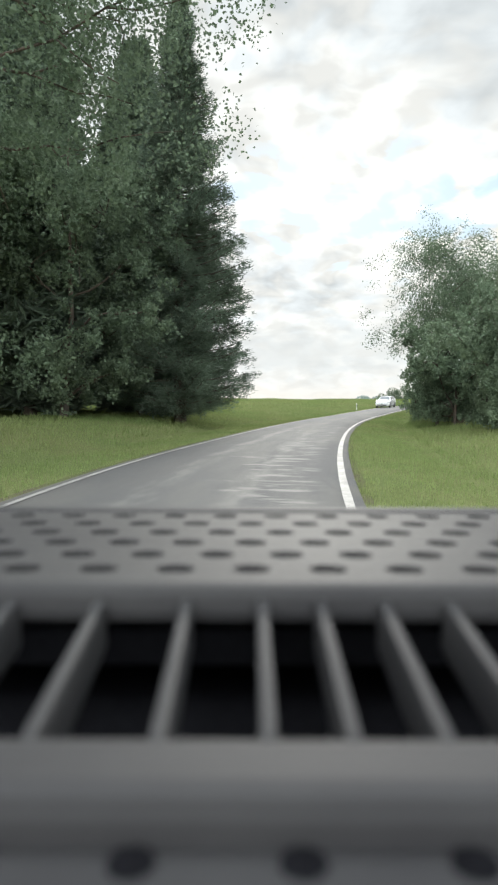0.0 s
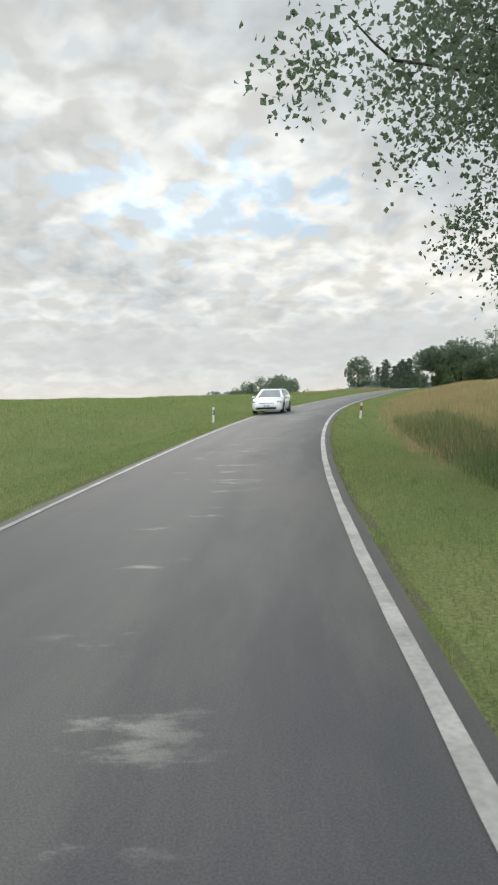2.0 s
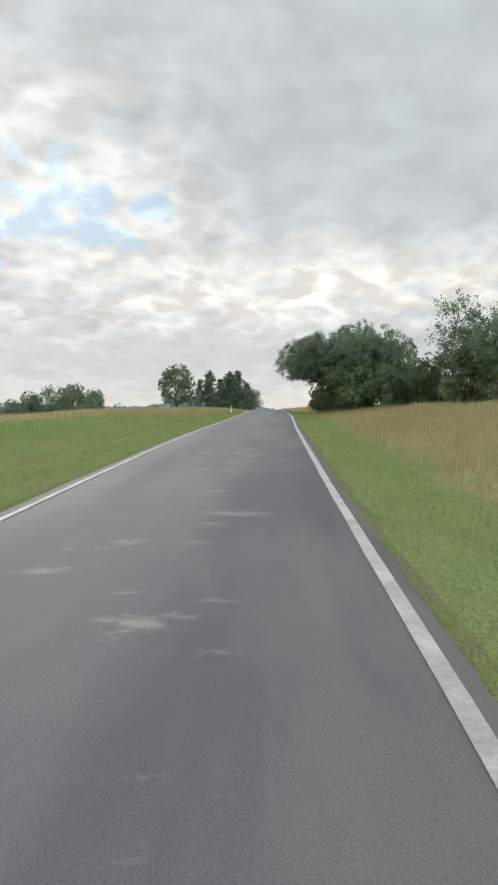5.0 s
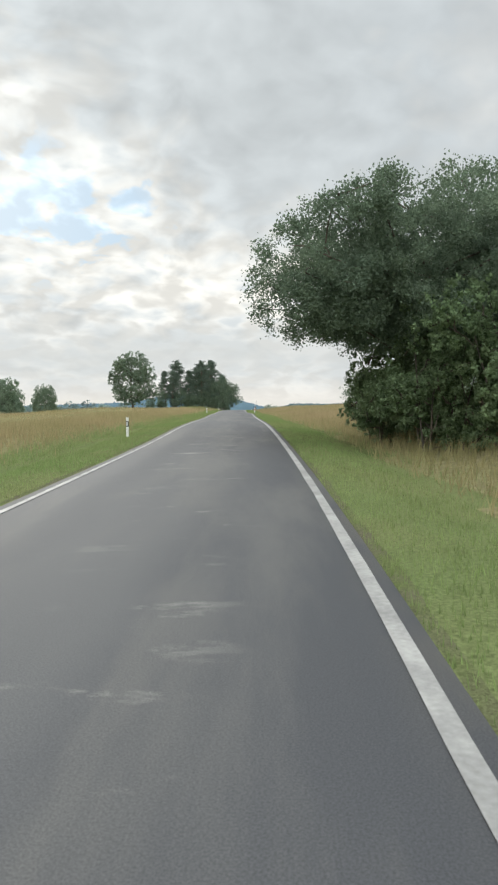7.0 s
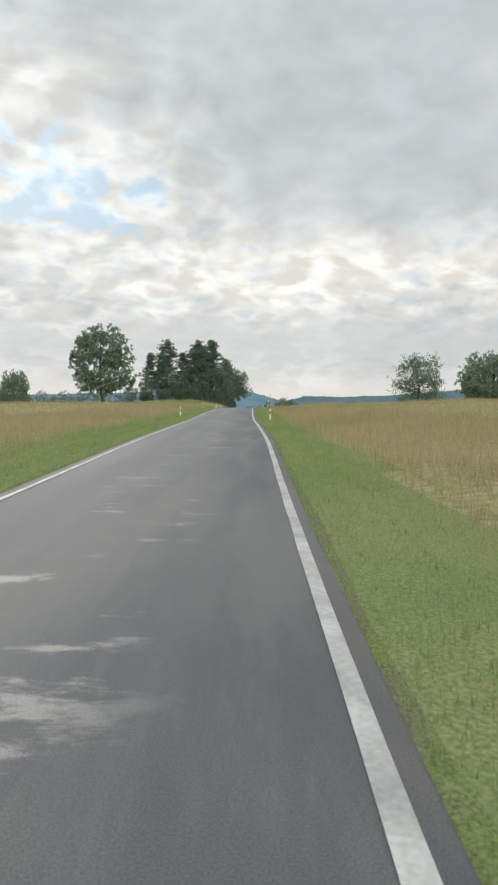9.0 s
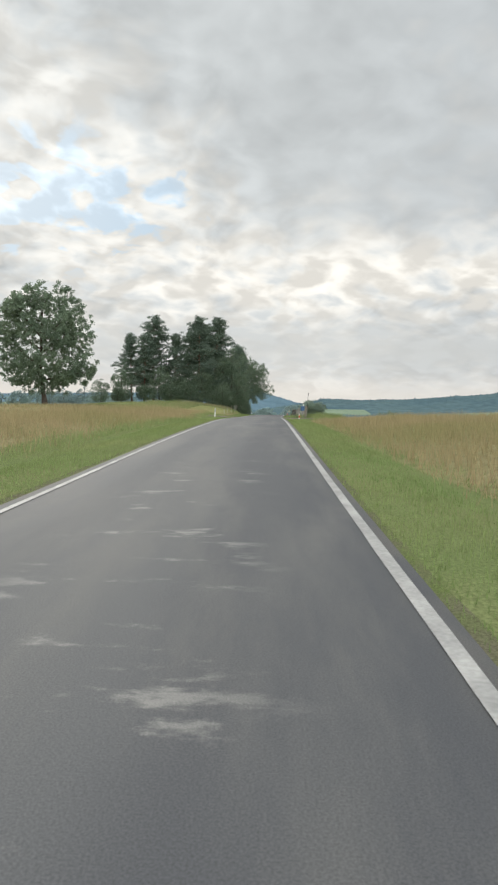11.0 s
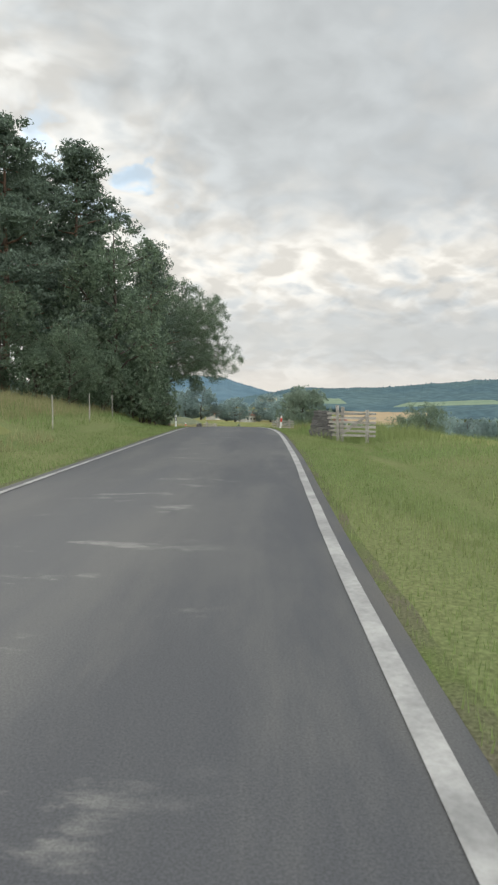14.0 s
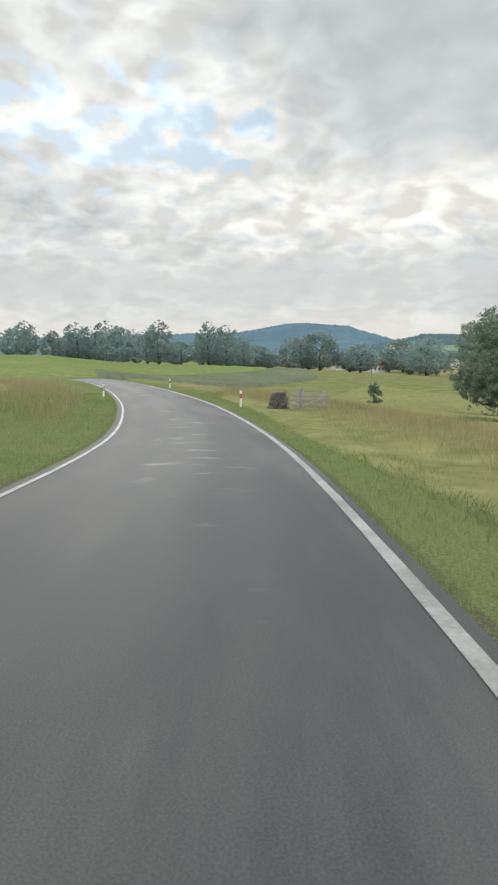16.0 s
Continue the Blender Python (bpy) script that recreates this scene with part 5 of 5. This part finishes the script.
def estate_car(s, l):
    t = tagged(new("estate_car"), "white estate car with lit headlamps on the road", "car")
    c, tan = on_line(s)
    z = c[2] + float(np.interp(l, [-2.42, -1.2, 0], [-0.06, -0.015, 0.012]))
    x, y = c[0] + tan[1] * l, c[1] - tan[0] * l
    grade = math.degrees(math.atan2(float(np.interp(s + 2, LINE_S, LINE[:, 2]) - np.interp(s - 2, LINE_S, LINE[:, 2])), 4))
    t.matrix_basis = pose(x, y, z, 0, 0, road_turn(s) + 180) @ pose(0, 0, 0, -grade)
    # +y is the car's front
    st = [(2.28, .30, .60, .66, .02), (2.20, .22, .70, .78, .03), (2.02, .19, .79, .865, .05), (1.6, .19, .89, .895, .06), (1.05, .19, .985, .90, .05), (.4, .19, 1.0, .90, .02),
          (-.6, .19, 1.0, .90, .02), (-1.6, .20, 1.01, .895, .02), (-2.05, .24, 1.02, .87, .02), (-2.24, .34, 1.0, .82, .02), (-2.29, .42, .92, .78, .01)]
    rings = []
    for yy, zb, zt, w, cr in st:
        half = [(w * .86, zb), (w * .97, zb + .10), (w, zb + (zt - zb) * .45), (w * .99, zb + (zt - zb) * .72), (w * .955, zt - .04), (w * .86, zt + cr * .3)]
        ring = [(xx, yy, zz) for xx, zz in half] + [(0, yy, zt + cr)] + [(-xx, yy, zz) for xx, zz in half[::-1]]
        rings.append(ring)
    bm = loft(bmesh.new(), rings)
    bmesh.ops.subdivide_edges(bm, edges=bm.edges[:], cuts=1, use_grid_fill=True, smooth=0.25)
    part("body", bm, CAR_W, t, "white painted lower body", True)
    # greenhouse
    def gh(inset):
        base = [(1.02, .985, .76), (.95, 1.0, .80), (-2.12, 1.02, .80), (-2.2, 1.03, .72)]
        top = [(.12, 1.435, .54), (.05, 1.44, .60), (-1.86, 1.43, .585), (-1.93, 1.42, .52)]
        lo = [(w - inset, yy, zz) for yy, zz, w in base] + [(-w + inset, yy, zz) for yy, zz, w in base[::-1]]
        hi = [(w - inset, yy, zz) for yy, zz, w in top] + [(-w + inset, yy, zz) for yy, zz, w in top[::-1]]
        return lo, hi, base, top
    lo, hi, base, top = gh(0.0)
    part("cabin", loft(bmesh.new(), [lo, hi]), CAR_W, t)

    def pane(name, corners, out):
        bm = bmesh.new()
        d = Vector(out).normalized() * 0.008
        inner = [bm.verts.new(Vector(c) - d) for c in corners]
        outer = [bm.verts.new(Vector(c) + d) for c in corners]
        bm.faces.new(outer)
        bm.faces.new(inner[::-1])
        for i in range(len(corners)):
            j = (i + 1) % len(corners)
            bm.faces.new((inner[i], inner[j], outer[j], outer[i]))
        part(name, bm, GLASS, t, "window glass with the sky's reflection in its grey")

    def side_point(sx, yy, u):
        return (sx * (0.80 - 0.205 * u), yy, 1.01 + 0.425 * u)
    for sx in (1, -1):
        for row in (((0.80, 0.06), (0.02, 0.06), (-0.01, 0.90), (0.16, 0.90)), ((-0.05, 0.06), (-0.98, 0.10), (-1.00, 0.90), (-0.08, 0.90)), ((-1.06, 0.12), (-1.86, 0.26), (-1.66, 0.86), (-1.08, 0.90))):
            pane("side_window", [side_point(sx, yy, u) for yy, u in row], (sx * 0.9, 0, 0.43))
    pane("windscreen", [(-0.68, 0.985, 1.02), (0.68, 0.985, 1.02), (0.50, 0.18, 1.405), (-0.50, 0.18, 1.405)], (0, 0.45, 0.89))
    pane("rear_window", [(-0.62, -2.165, 1.08), (0.62, -2.165, 1.08), (0.47, -1.975, 1.36), (-0.47, -1.975, 1.36)], (0, -0.83, 0.55))
    roof = [[(xx * f, yy * (1 if f < 1.01 else 1.0), zz + dz) for xx, yy, zz in hi] for f, dz in ((1.012, -0.03), (1.012, 0.012), (.93, .035), (.5, .045))]
    part("roof", loft(bmesh.new(), roof), CAR_W, t, "", True)
    for sx in (1, -1):
        for (a, b, r) in (((.78, .98, .99), (.565, .09, 1.44), .035), ((.805, .02, 1.0), (.605, -.06, 1.44), .02), ((.80, -1.0, 1.01), (.595, -1.02, 1.435), .02), ((.77, -2.15, 1.02), (.56, -1.88, 1.43), .05)):
            V, F = tubes([[(sx * a[0], a[1], a[2], r), (sx * b[0], b[1], b[2], r)]], 8)
            array_part("pillar", V, F, CAR_W if r != .02 else PLASTIC_B, t)
        V, F = tubes([[(sx * .56, .0, 1.46, .012), (sx * .56, -.12, 1.505, .014), (sx * .555, -.9, 1.52, .014), (sx * .54, -1.7, 1.50, .014), (sx * .54, -1.8, 1.45, .012)]], 8)
        array_part("roof_rail", V, F, STEEL, t, "silver roof rail")
        bm = bmesh.new()
        bmesh.ops.create_uvsphere(bm, u_segments=18, v_segments=10, radius=.1, matrix=pose(sx * 1.0, .74, 1.0) @ Matrix.Diagonal((1.15, .75, .72, 1)))
        mir = part("wing_mirror", bm, CAR_W, t, "", True)
        bm = bmesh.new()
        box(bm, (.16, .07, .03), pose(sx * .93, .74, .925), .012)
        part("mirror_foot", bm, PLASTIC_B, mir)
        bm = bmesh.new()
        box(bm, (.12, .01, .09), pose(sx * 1.0, .668, 1.0), .003)
        part("mirror_glass", bm, GLASS, mir)
        # doors: seams, handles, sill strip
        for yy in (.98, -.02, -1.05):
            bm = bmesh.new()
            box(bm, (.008, .006, .64), pose(sx * .900, yy, .66, 0, sx * -2), .002)
            part("door_seam", bm, PLASTIC_B, t)
        for yy in (.12, -.93):
            bm = bmesh.new()
            box(bm, (.03, .17, .035), pose(sx * .905, yy, .86), .01)
            part("door_handle", bm, CAR_W, t)
        bm = bmesh.new()
        box(bm, (.03, 2.0, .07), pose(sx * .885, -.05, .24), .01)
        part("sill", bm, PLASTIC_B, t)
        for yy in (1.33, -1.30):
            bm = bmesh.new()
            bmesh.ops.create_cone(bm, cap_ends=True, segments=28, radius1=.37, radius2=.37, depth=.03, matrix=pose(sx * .893, yy, .34, 0, 90))
            part("wheel_arch", bm, PLASTIC_B, t)
            V, F = tubes([[(sx * (.70 + .0 * k), yy, .32, r) for k, r in ((0, .20),)] + [(sx * .70, yy, .32, .30), (sx * .72, yy, .32, .32), (sx * .90, yy, .32, .32), (sx * .92, yy, .32, .30), (sx * .922, yy, .32, .215)]], 28)
            wh = array_part("wheel", V, F, TYRE, t, "black tyre", True)
            bm = bmesh.new()
            bmesh.ops.create_cone(bm, cap_ends=True, segments=28, radius1=.215, radius2=.215, depth=.01, matrix=pose(sx * .905, yy, .32, 0, 90))
            part("rim_disc", bm, PLASTIC_B, wh)
            bm = bmesh.new()
            for k in range(10):
                box(bm, (.012, .032, .20), pose(sx * .918, yy, .32, k * 36) @ pose(0, 0, .11), .004)
            bmesh.ops.create_cone(bm, cap_ends=True, segments=16, radius1=.045, radius2=.045, depth=.02, matrix=pose(sx * .92, yy, .32, 0, 90))
            part("rim", bm, ALLOY, wh, "ten-spoke alloy rim")
        # lamps
        bm = bmesh.new()
        box(bm, (.34, .30, .15), pose(sx * .66, 2.02, .70, 8, 0, sx * -38), .04)
        hl = part("headlamp", bm, CLEAR, t, "", True)
        bm = bmesh.new()
        bmesh.ops.create_uvsphere(bm, u_segments=14, v_segments=8, radius=.055, matrix=pose(sx * .60, 2.165, .70))
        part("bulb", bm, LAMP, hl, "lit orange-white bulb")
        bm = bmesh.new()
        box(bm, (.22, .05, .05), pose(sx * .68, 2.17, .42, 0, 0, sx * -18), .01)
        part("fog_lamp", bm, PLASTIC_B, t)
        bm = bmesh.new()
        box(bm, (.06, .10, .26), pose(sx * .76, -2.20, .86, 0, 0, sx * 25), .02)
        part("tail_lamp", bm, REFLECT_R, t)
    bm = bmesh.new()
    box(bm, (.86, .05, .07), pose(0, 2.235, .645), .012)
    part("grille", bm, PLASTIC_B, t)
    bm = bmesh.new()
    bmesh.ops.create_cone(bm, cap_ends=True, segments=20, radius1=.06, radius2=.06, depth=.02, matrix=pose(0, 2.27, .65, 90))
    part("badge", bm, ALLOY, t, "round silver badge")
    bm = bmesh.new()
    box(bm, (1.15, .05, .12), pose(0, 2.262, .36), .02)
    part("lower_intake", bm, PLASTIC_B, t)
    bm = bmesh.new()
    box(bm, (.52, .012, .11), pose(0, 2.30, .50), .003)
    plate = part("number_plate", bm, PLASTIC_W, t)
    for k, w in ((-.12, .12), (.06, .16)):
        bm = bmesh.new()
        box(bm, (w, .004, .05), pose(k, 2.308, .50))
        part("plate_bar", bm, PLASTIC_B, plate)
    return t


car = estate_car(85.15, -1.70)
car.scale = (0.98, 0.98, 0.94)


# ---------------- grass ----------------
def blades(name, s0, s1, l0, l1, per_m2, height, width, mat, label, seed, hay=None, lean=0.35):
    rng = np.random.default_rng(seed)
    n = int((s1 - s0) * abs(l1 - l0) * per_m2)
    s, l = rng.uniform(s0, s1, n), rng.uniform(min(l0, l1), max(l0, l1), n)
    # tufts: pull blades towards clump centres
    s += rng.normal(size=n) * 0.05
    if hay is not None:
        near = l + rng.normal(size=n) * 0.7
        k = is_hay(s, near) == hay
        s, l = s[k], l[k]
    track = ((s > 313.0 + np.interp(l, [2.33, 4, 30], [0, 2.7, 8.5])) & (s < np.interp(l, [2.33, 3.9, 30], [328.2, 325.2, 326.3])) & (l > 0) & (l < 31)) | ((s > 316.4) & (s < 326.3 + 3.1 * (l + 2.36)) & (l < 0) & (l > -4.9))
    track |= (s > 327) & (s < 349.5) & (l < -4.8) & (l > -9.2)
    track |= (s > 376) & (s < 460) & (l > 14)
    track |= (s > 398) & (s < 430) & (l < -6.8)
    s, l = s[~track], l[~track]
    n = len(s)
    c, t = on_line(s)
    x, y = c[0] + t[1] * l, c[1] - t[0] * l
    z = land(x, y)[0]
    patchy = np.array([0.75 + 0.5 * noise.noise((a * 0.35, b * 0.35, seed)) for a, b in zip(x, y)])
    h = height * rng.uniform(0.55, 1.3, n) * patchy
    a = rng.uniform(0, 2 * np.pi, n)
    w = width * rng.uniform(0.6, 1.4, n)
    dx, dy = np.cos(a) * w, np.sin(a) * w
    b, ln = rng.uniform(0, 2 * np.pi, n), lean * h * rng.uniform(0.1, 1.2, n)
    V = np.stack([np.c_[x - dx, y - dy, z - 0.03], np.c_[x + dx, y + dy, z - 0.03], np.c_[x + np.cos(b) * ln, y + np.sin(b) * ln, z + h]], 1).reshape(-1, 3)
    tagged(array_part(name, V, np.arange(3 * n).reshape(-1, 3), mat), label, "grass", kind="stuff")


for side in (-1, 1):
    blades("verge_grass", -8, 440, side * 2.34, side * 5.2, 260, 0.10, 0.007, BLADE, "short green verge grass along the road", 61 + side, False)
    blades("tall_grass", -8, 440, side * 4.9, side * 11, 70, 0.26, 0.009, BLADE, "tall green meadow grass beyond the verge", 71 + side, False, 0.8)
    blades("hay_grass", 50, 440, side * 4.4, side * 13, 58, 0.55, 0.011, MEADOW, "tall straw-coloured grass in seed", 81 + side, True, 0.5)
    blades("hay_grass", 50, 440, side * 13, side * 34, 10, 0.4, 0.02, MEADOW, "straw-coloured meadow grass farther out", 91 + side, True, 0.8)
blades("hay_grass", 378, 440, 5.5, 8.6, 60, 0.60, 0.009, STRAW, "tall straw-coloured grass along the hay field", 134, None, 0.5)
blades("hay_grass", 349.8, 392, -5.8, -12.5, 55, 0.55, 0.009, STRAW, "dry seeding grass in front of the copse", 135, None, 0.5)
blades("hay_grass", 329, 349.5, -4.1, -5.2, 60, 0.5, 0.009, STRAW, "dry seeding grass along the mown strip", 136, None, 0.5)
blades("hay_grass", 326, 352, -9.2, -17, 50, 0.55, 0.010, STRAW, "tall dry grass between the mown strip and the copse", 137, None, 0.5)
blades("tall_grass", 326, 352, -9.2, -17, 40, 0.6, 0.010, BLADE, "tall green grass between the mown strip and the copse", 138, None, 0.5)
blades("tall_grass", 45, 78, 5.0, 7.3, 110, 0.62, 0.009, DARK_BLADE, "tall dark green grass and weeds in the ditch", 139, None, 0.5)
blades("standing_crop", 40, 165, -11, -56, 30, 0.24, 0.024, BLADE, "green standing corn crop on the low rise", 131, None, 0.5)
blades("hay_grass", 411, 437, -4.1, -6.8, 48, 0.8, 0.008, STRAW, "tall dry seeding grass on the low bank", 132, None, 0.5)
blades("tall_grass", 355.0, 366, 3.4, 8, 90, 0.62, 0.010, BLADE, "tall weeds round the stone pier and board fence", 133, None, 0.6)
blades("tall_grass", 325.6, 336, 3.9, 9, 120, 0.75, 0.010, BLADE, "tall weeds and grass round the letter box", 111, None, 0.6)


def rough_line(s0, l0, s1, l1, wide, n, height, label, seed, blade=0.03):
    """A ragged line of tall dark grass and weeds between two places on the land."""
    rng = np.random.default_rng(seed)
    a, b = np.array(xy(s0, l0)), np.array(xy(s1, l1))
    u = rng.uniform(0, 1, (n, 1))
    p = a + (b - a) * u + rng.normal(size=(n, 2)) * wide
    z = land(p[:, 0], p[:, 1])[0]
    h = height * rng.uniform(0.4, 1.3, n) * np.array([0.8 + 0.6 * noise.noise((q[0] * 0.3, q[1] * 0.3, seed)) for q in p])
    w, g, k = rng.uniform(0.5, 1.4, n) * blade, rng.uniform(0, 2 * np.pi, n), rng.normal(size=(n, 2)) * 0.2
    V = np.stack([np.c_[p[:, 0] - np.cos(g) * w, p[:, 1] - np.sin(g) * w, z - 0.05], np.c_[p[:, 0] + np.cos(g) * w, p[:, 1] + np.sin(g) * w, z - 0.05], np.c_[p + k, z + h]], 1).reshape(-1, 3)
    tagged(array_part("rough_grass", V, np.arange(3 * n).reshape(-1, 3), DARK_BLADE), label, "grass", kind="stuff")


rough_line(378, 5.2, 415, 5.5, 0.30, 9000, 0.24, "dark grass in the shallow ditch along the road", 123, 0.009)
rough_line(327.2, 4.4, 331.5, 5.2, 0.45, 9000, 0.62, "dark weeds between the letter box and the sign post", 124, 0.006)
rough_line(417, 8.0, 431, 22, 0.5, 9000, 0.34, "dark line of rough grass along the field's edge", 121)
rough_line(431, 22, 434, 46, 0.55, 12000, 0.42, "dark line of rough grass below the field", 122)


# ---------------- the dashboard the camera rides on, as it stands at the start ----------------
DASH = material("grained_dash_plastic", (0.045, 0.044, 0.045), 0.65, (0.034, 0.033, 0.035), 8, 900, 0.12, 0.08)
# black plastic, its colour also standing for shade inside vents and holes
DASH_DARK = material("black_plastic_recess_shade", (0.012, 0.012, 0.014), 0.9, None, 8, 200, 0.2, spec=0.0)


def dashboard():
    t = tagged(new("dashboard"), "dark grey car dashboard with pierced grille and ribbed vents", "dashboard")
    t.matrix_basis = pose(0.136, 0, 0, 0, 0, 0.2)
    z = 1.189
    # pierced plate: each cell has its own hole
    V, F = [], []
    nx, cw, cd, n = 17, 0.049, 0.044, 12
    a = np.linspace(0, 2 * np.pi, n, endpoint=False) + np.pi / n
    for r in range(6):
        for c in range(-nx // 2, nx // 2 + 1):
            cx, cy = c * cw + (r % 2) * cw / 2 + 0.002, 0.425 + r * cd
            o = len(V)
            sx, sy = np.cos(a), np.sin(a)
            m = np.maximum(np.abs(sx), np.abs(sy))
            for rx, ry, zz in ((sx / m * cw / 2, sy / m * cd / 2, 0.0), (sx * 0.0125, sy * 0.0115, 0.0), (sx * 0.0125, sy * 0.0115, -0.006)):
                V += [(cx + p, cy + q, z + zz) for p, q in zip(rx, ry)]
            for i in range(n):
                j = (i + 1) % n
                F += [(o + i, o + j, o + n + j, o + n + i), (o + n + i, o + n + j, o + 2 * n + j, o + 2 * n + i)]
    array_part("grille", np.array(V), np.array(F), DASH, t, "pierced grey grille plate")
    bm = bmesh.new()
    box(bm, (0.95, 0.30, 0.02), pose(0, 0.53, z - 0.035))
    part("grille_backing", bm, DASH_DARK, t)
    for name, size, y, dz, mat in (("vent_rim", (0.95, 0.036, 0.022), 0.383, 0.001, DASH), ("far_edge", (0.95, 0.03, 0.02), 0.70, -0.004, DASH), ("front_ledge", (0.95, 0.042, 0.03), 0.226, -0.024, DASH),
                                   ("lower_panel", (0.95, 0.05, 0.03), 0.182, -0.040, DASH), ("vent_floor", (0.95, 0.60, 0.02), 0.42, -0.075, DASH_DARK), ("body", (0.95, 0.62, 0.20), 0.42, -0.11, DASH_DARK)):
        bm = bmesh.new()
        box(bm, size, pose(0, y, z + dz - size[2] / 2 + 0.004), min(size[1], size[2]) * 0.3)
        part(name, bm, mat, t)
    for k, x in enumerate((-0.225, -0.178, -0.13, -0.082, -0.034, 0.008, 0.040, 0.075, 0.111, 0.155, 0.2)):
        bm = bmesh.new()
        box(bm, (0.007, 0.128, 0.03), pose(x, 0.307, z - 0.0265, 8), 0.003)
        part("vent_rib", bm, DASH, t)
    # holes drawn as flat black discs, the shade of their depth in the colour
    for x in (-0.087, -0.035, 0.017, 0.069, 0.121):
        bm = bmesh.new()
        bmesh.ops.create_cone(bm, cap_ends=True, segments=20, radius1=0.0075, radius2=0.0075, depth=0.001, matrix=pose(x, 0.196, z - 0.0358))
        part("hole_shade_disc", bm, DASH_DARK, t)
    # an added, unseen board that props the dashboard up from the road
    bm = bmesh.new()
    box(bm, (0.9, 0.10, 1.04), pose(0, 0.62, 0.46), 0.02)
    part("support_board", bm, DASH_DARK, t)


dashboard()
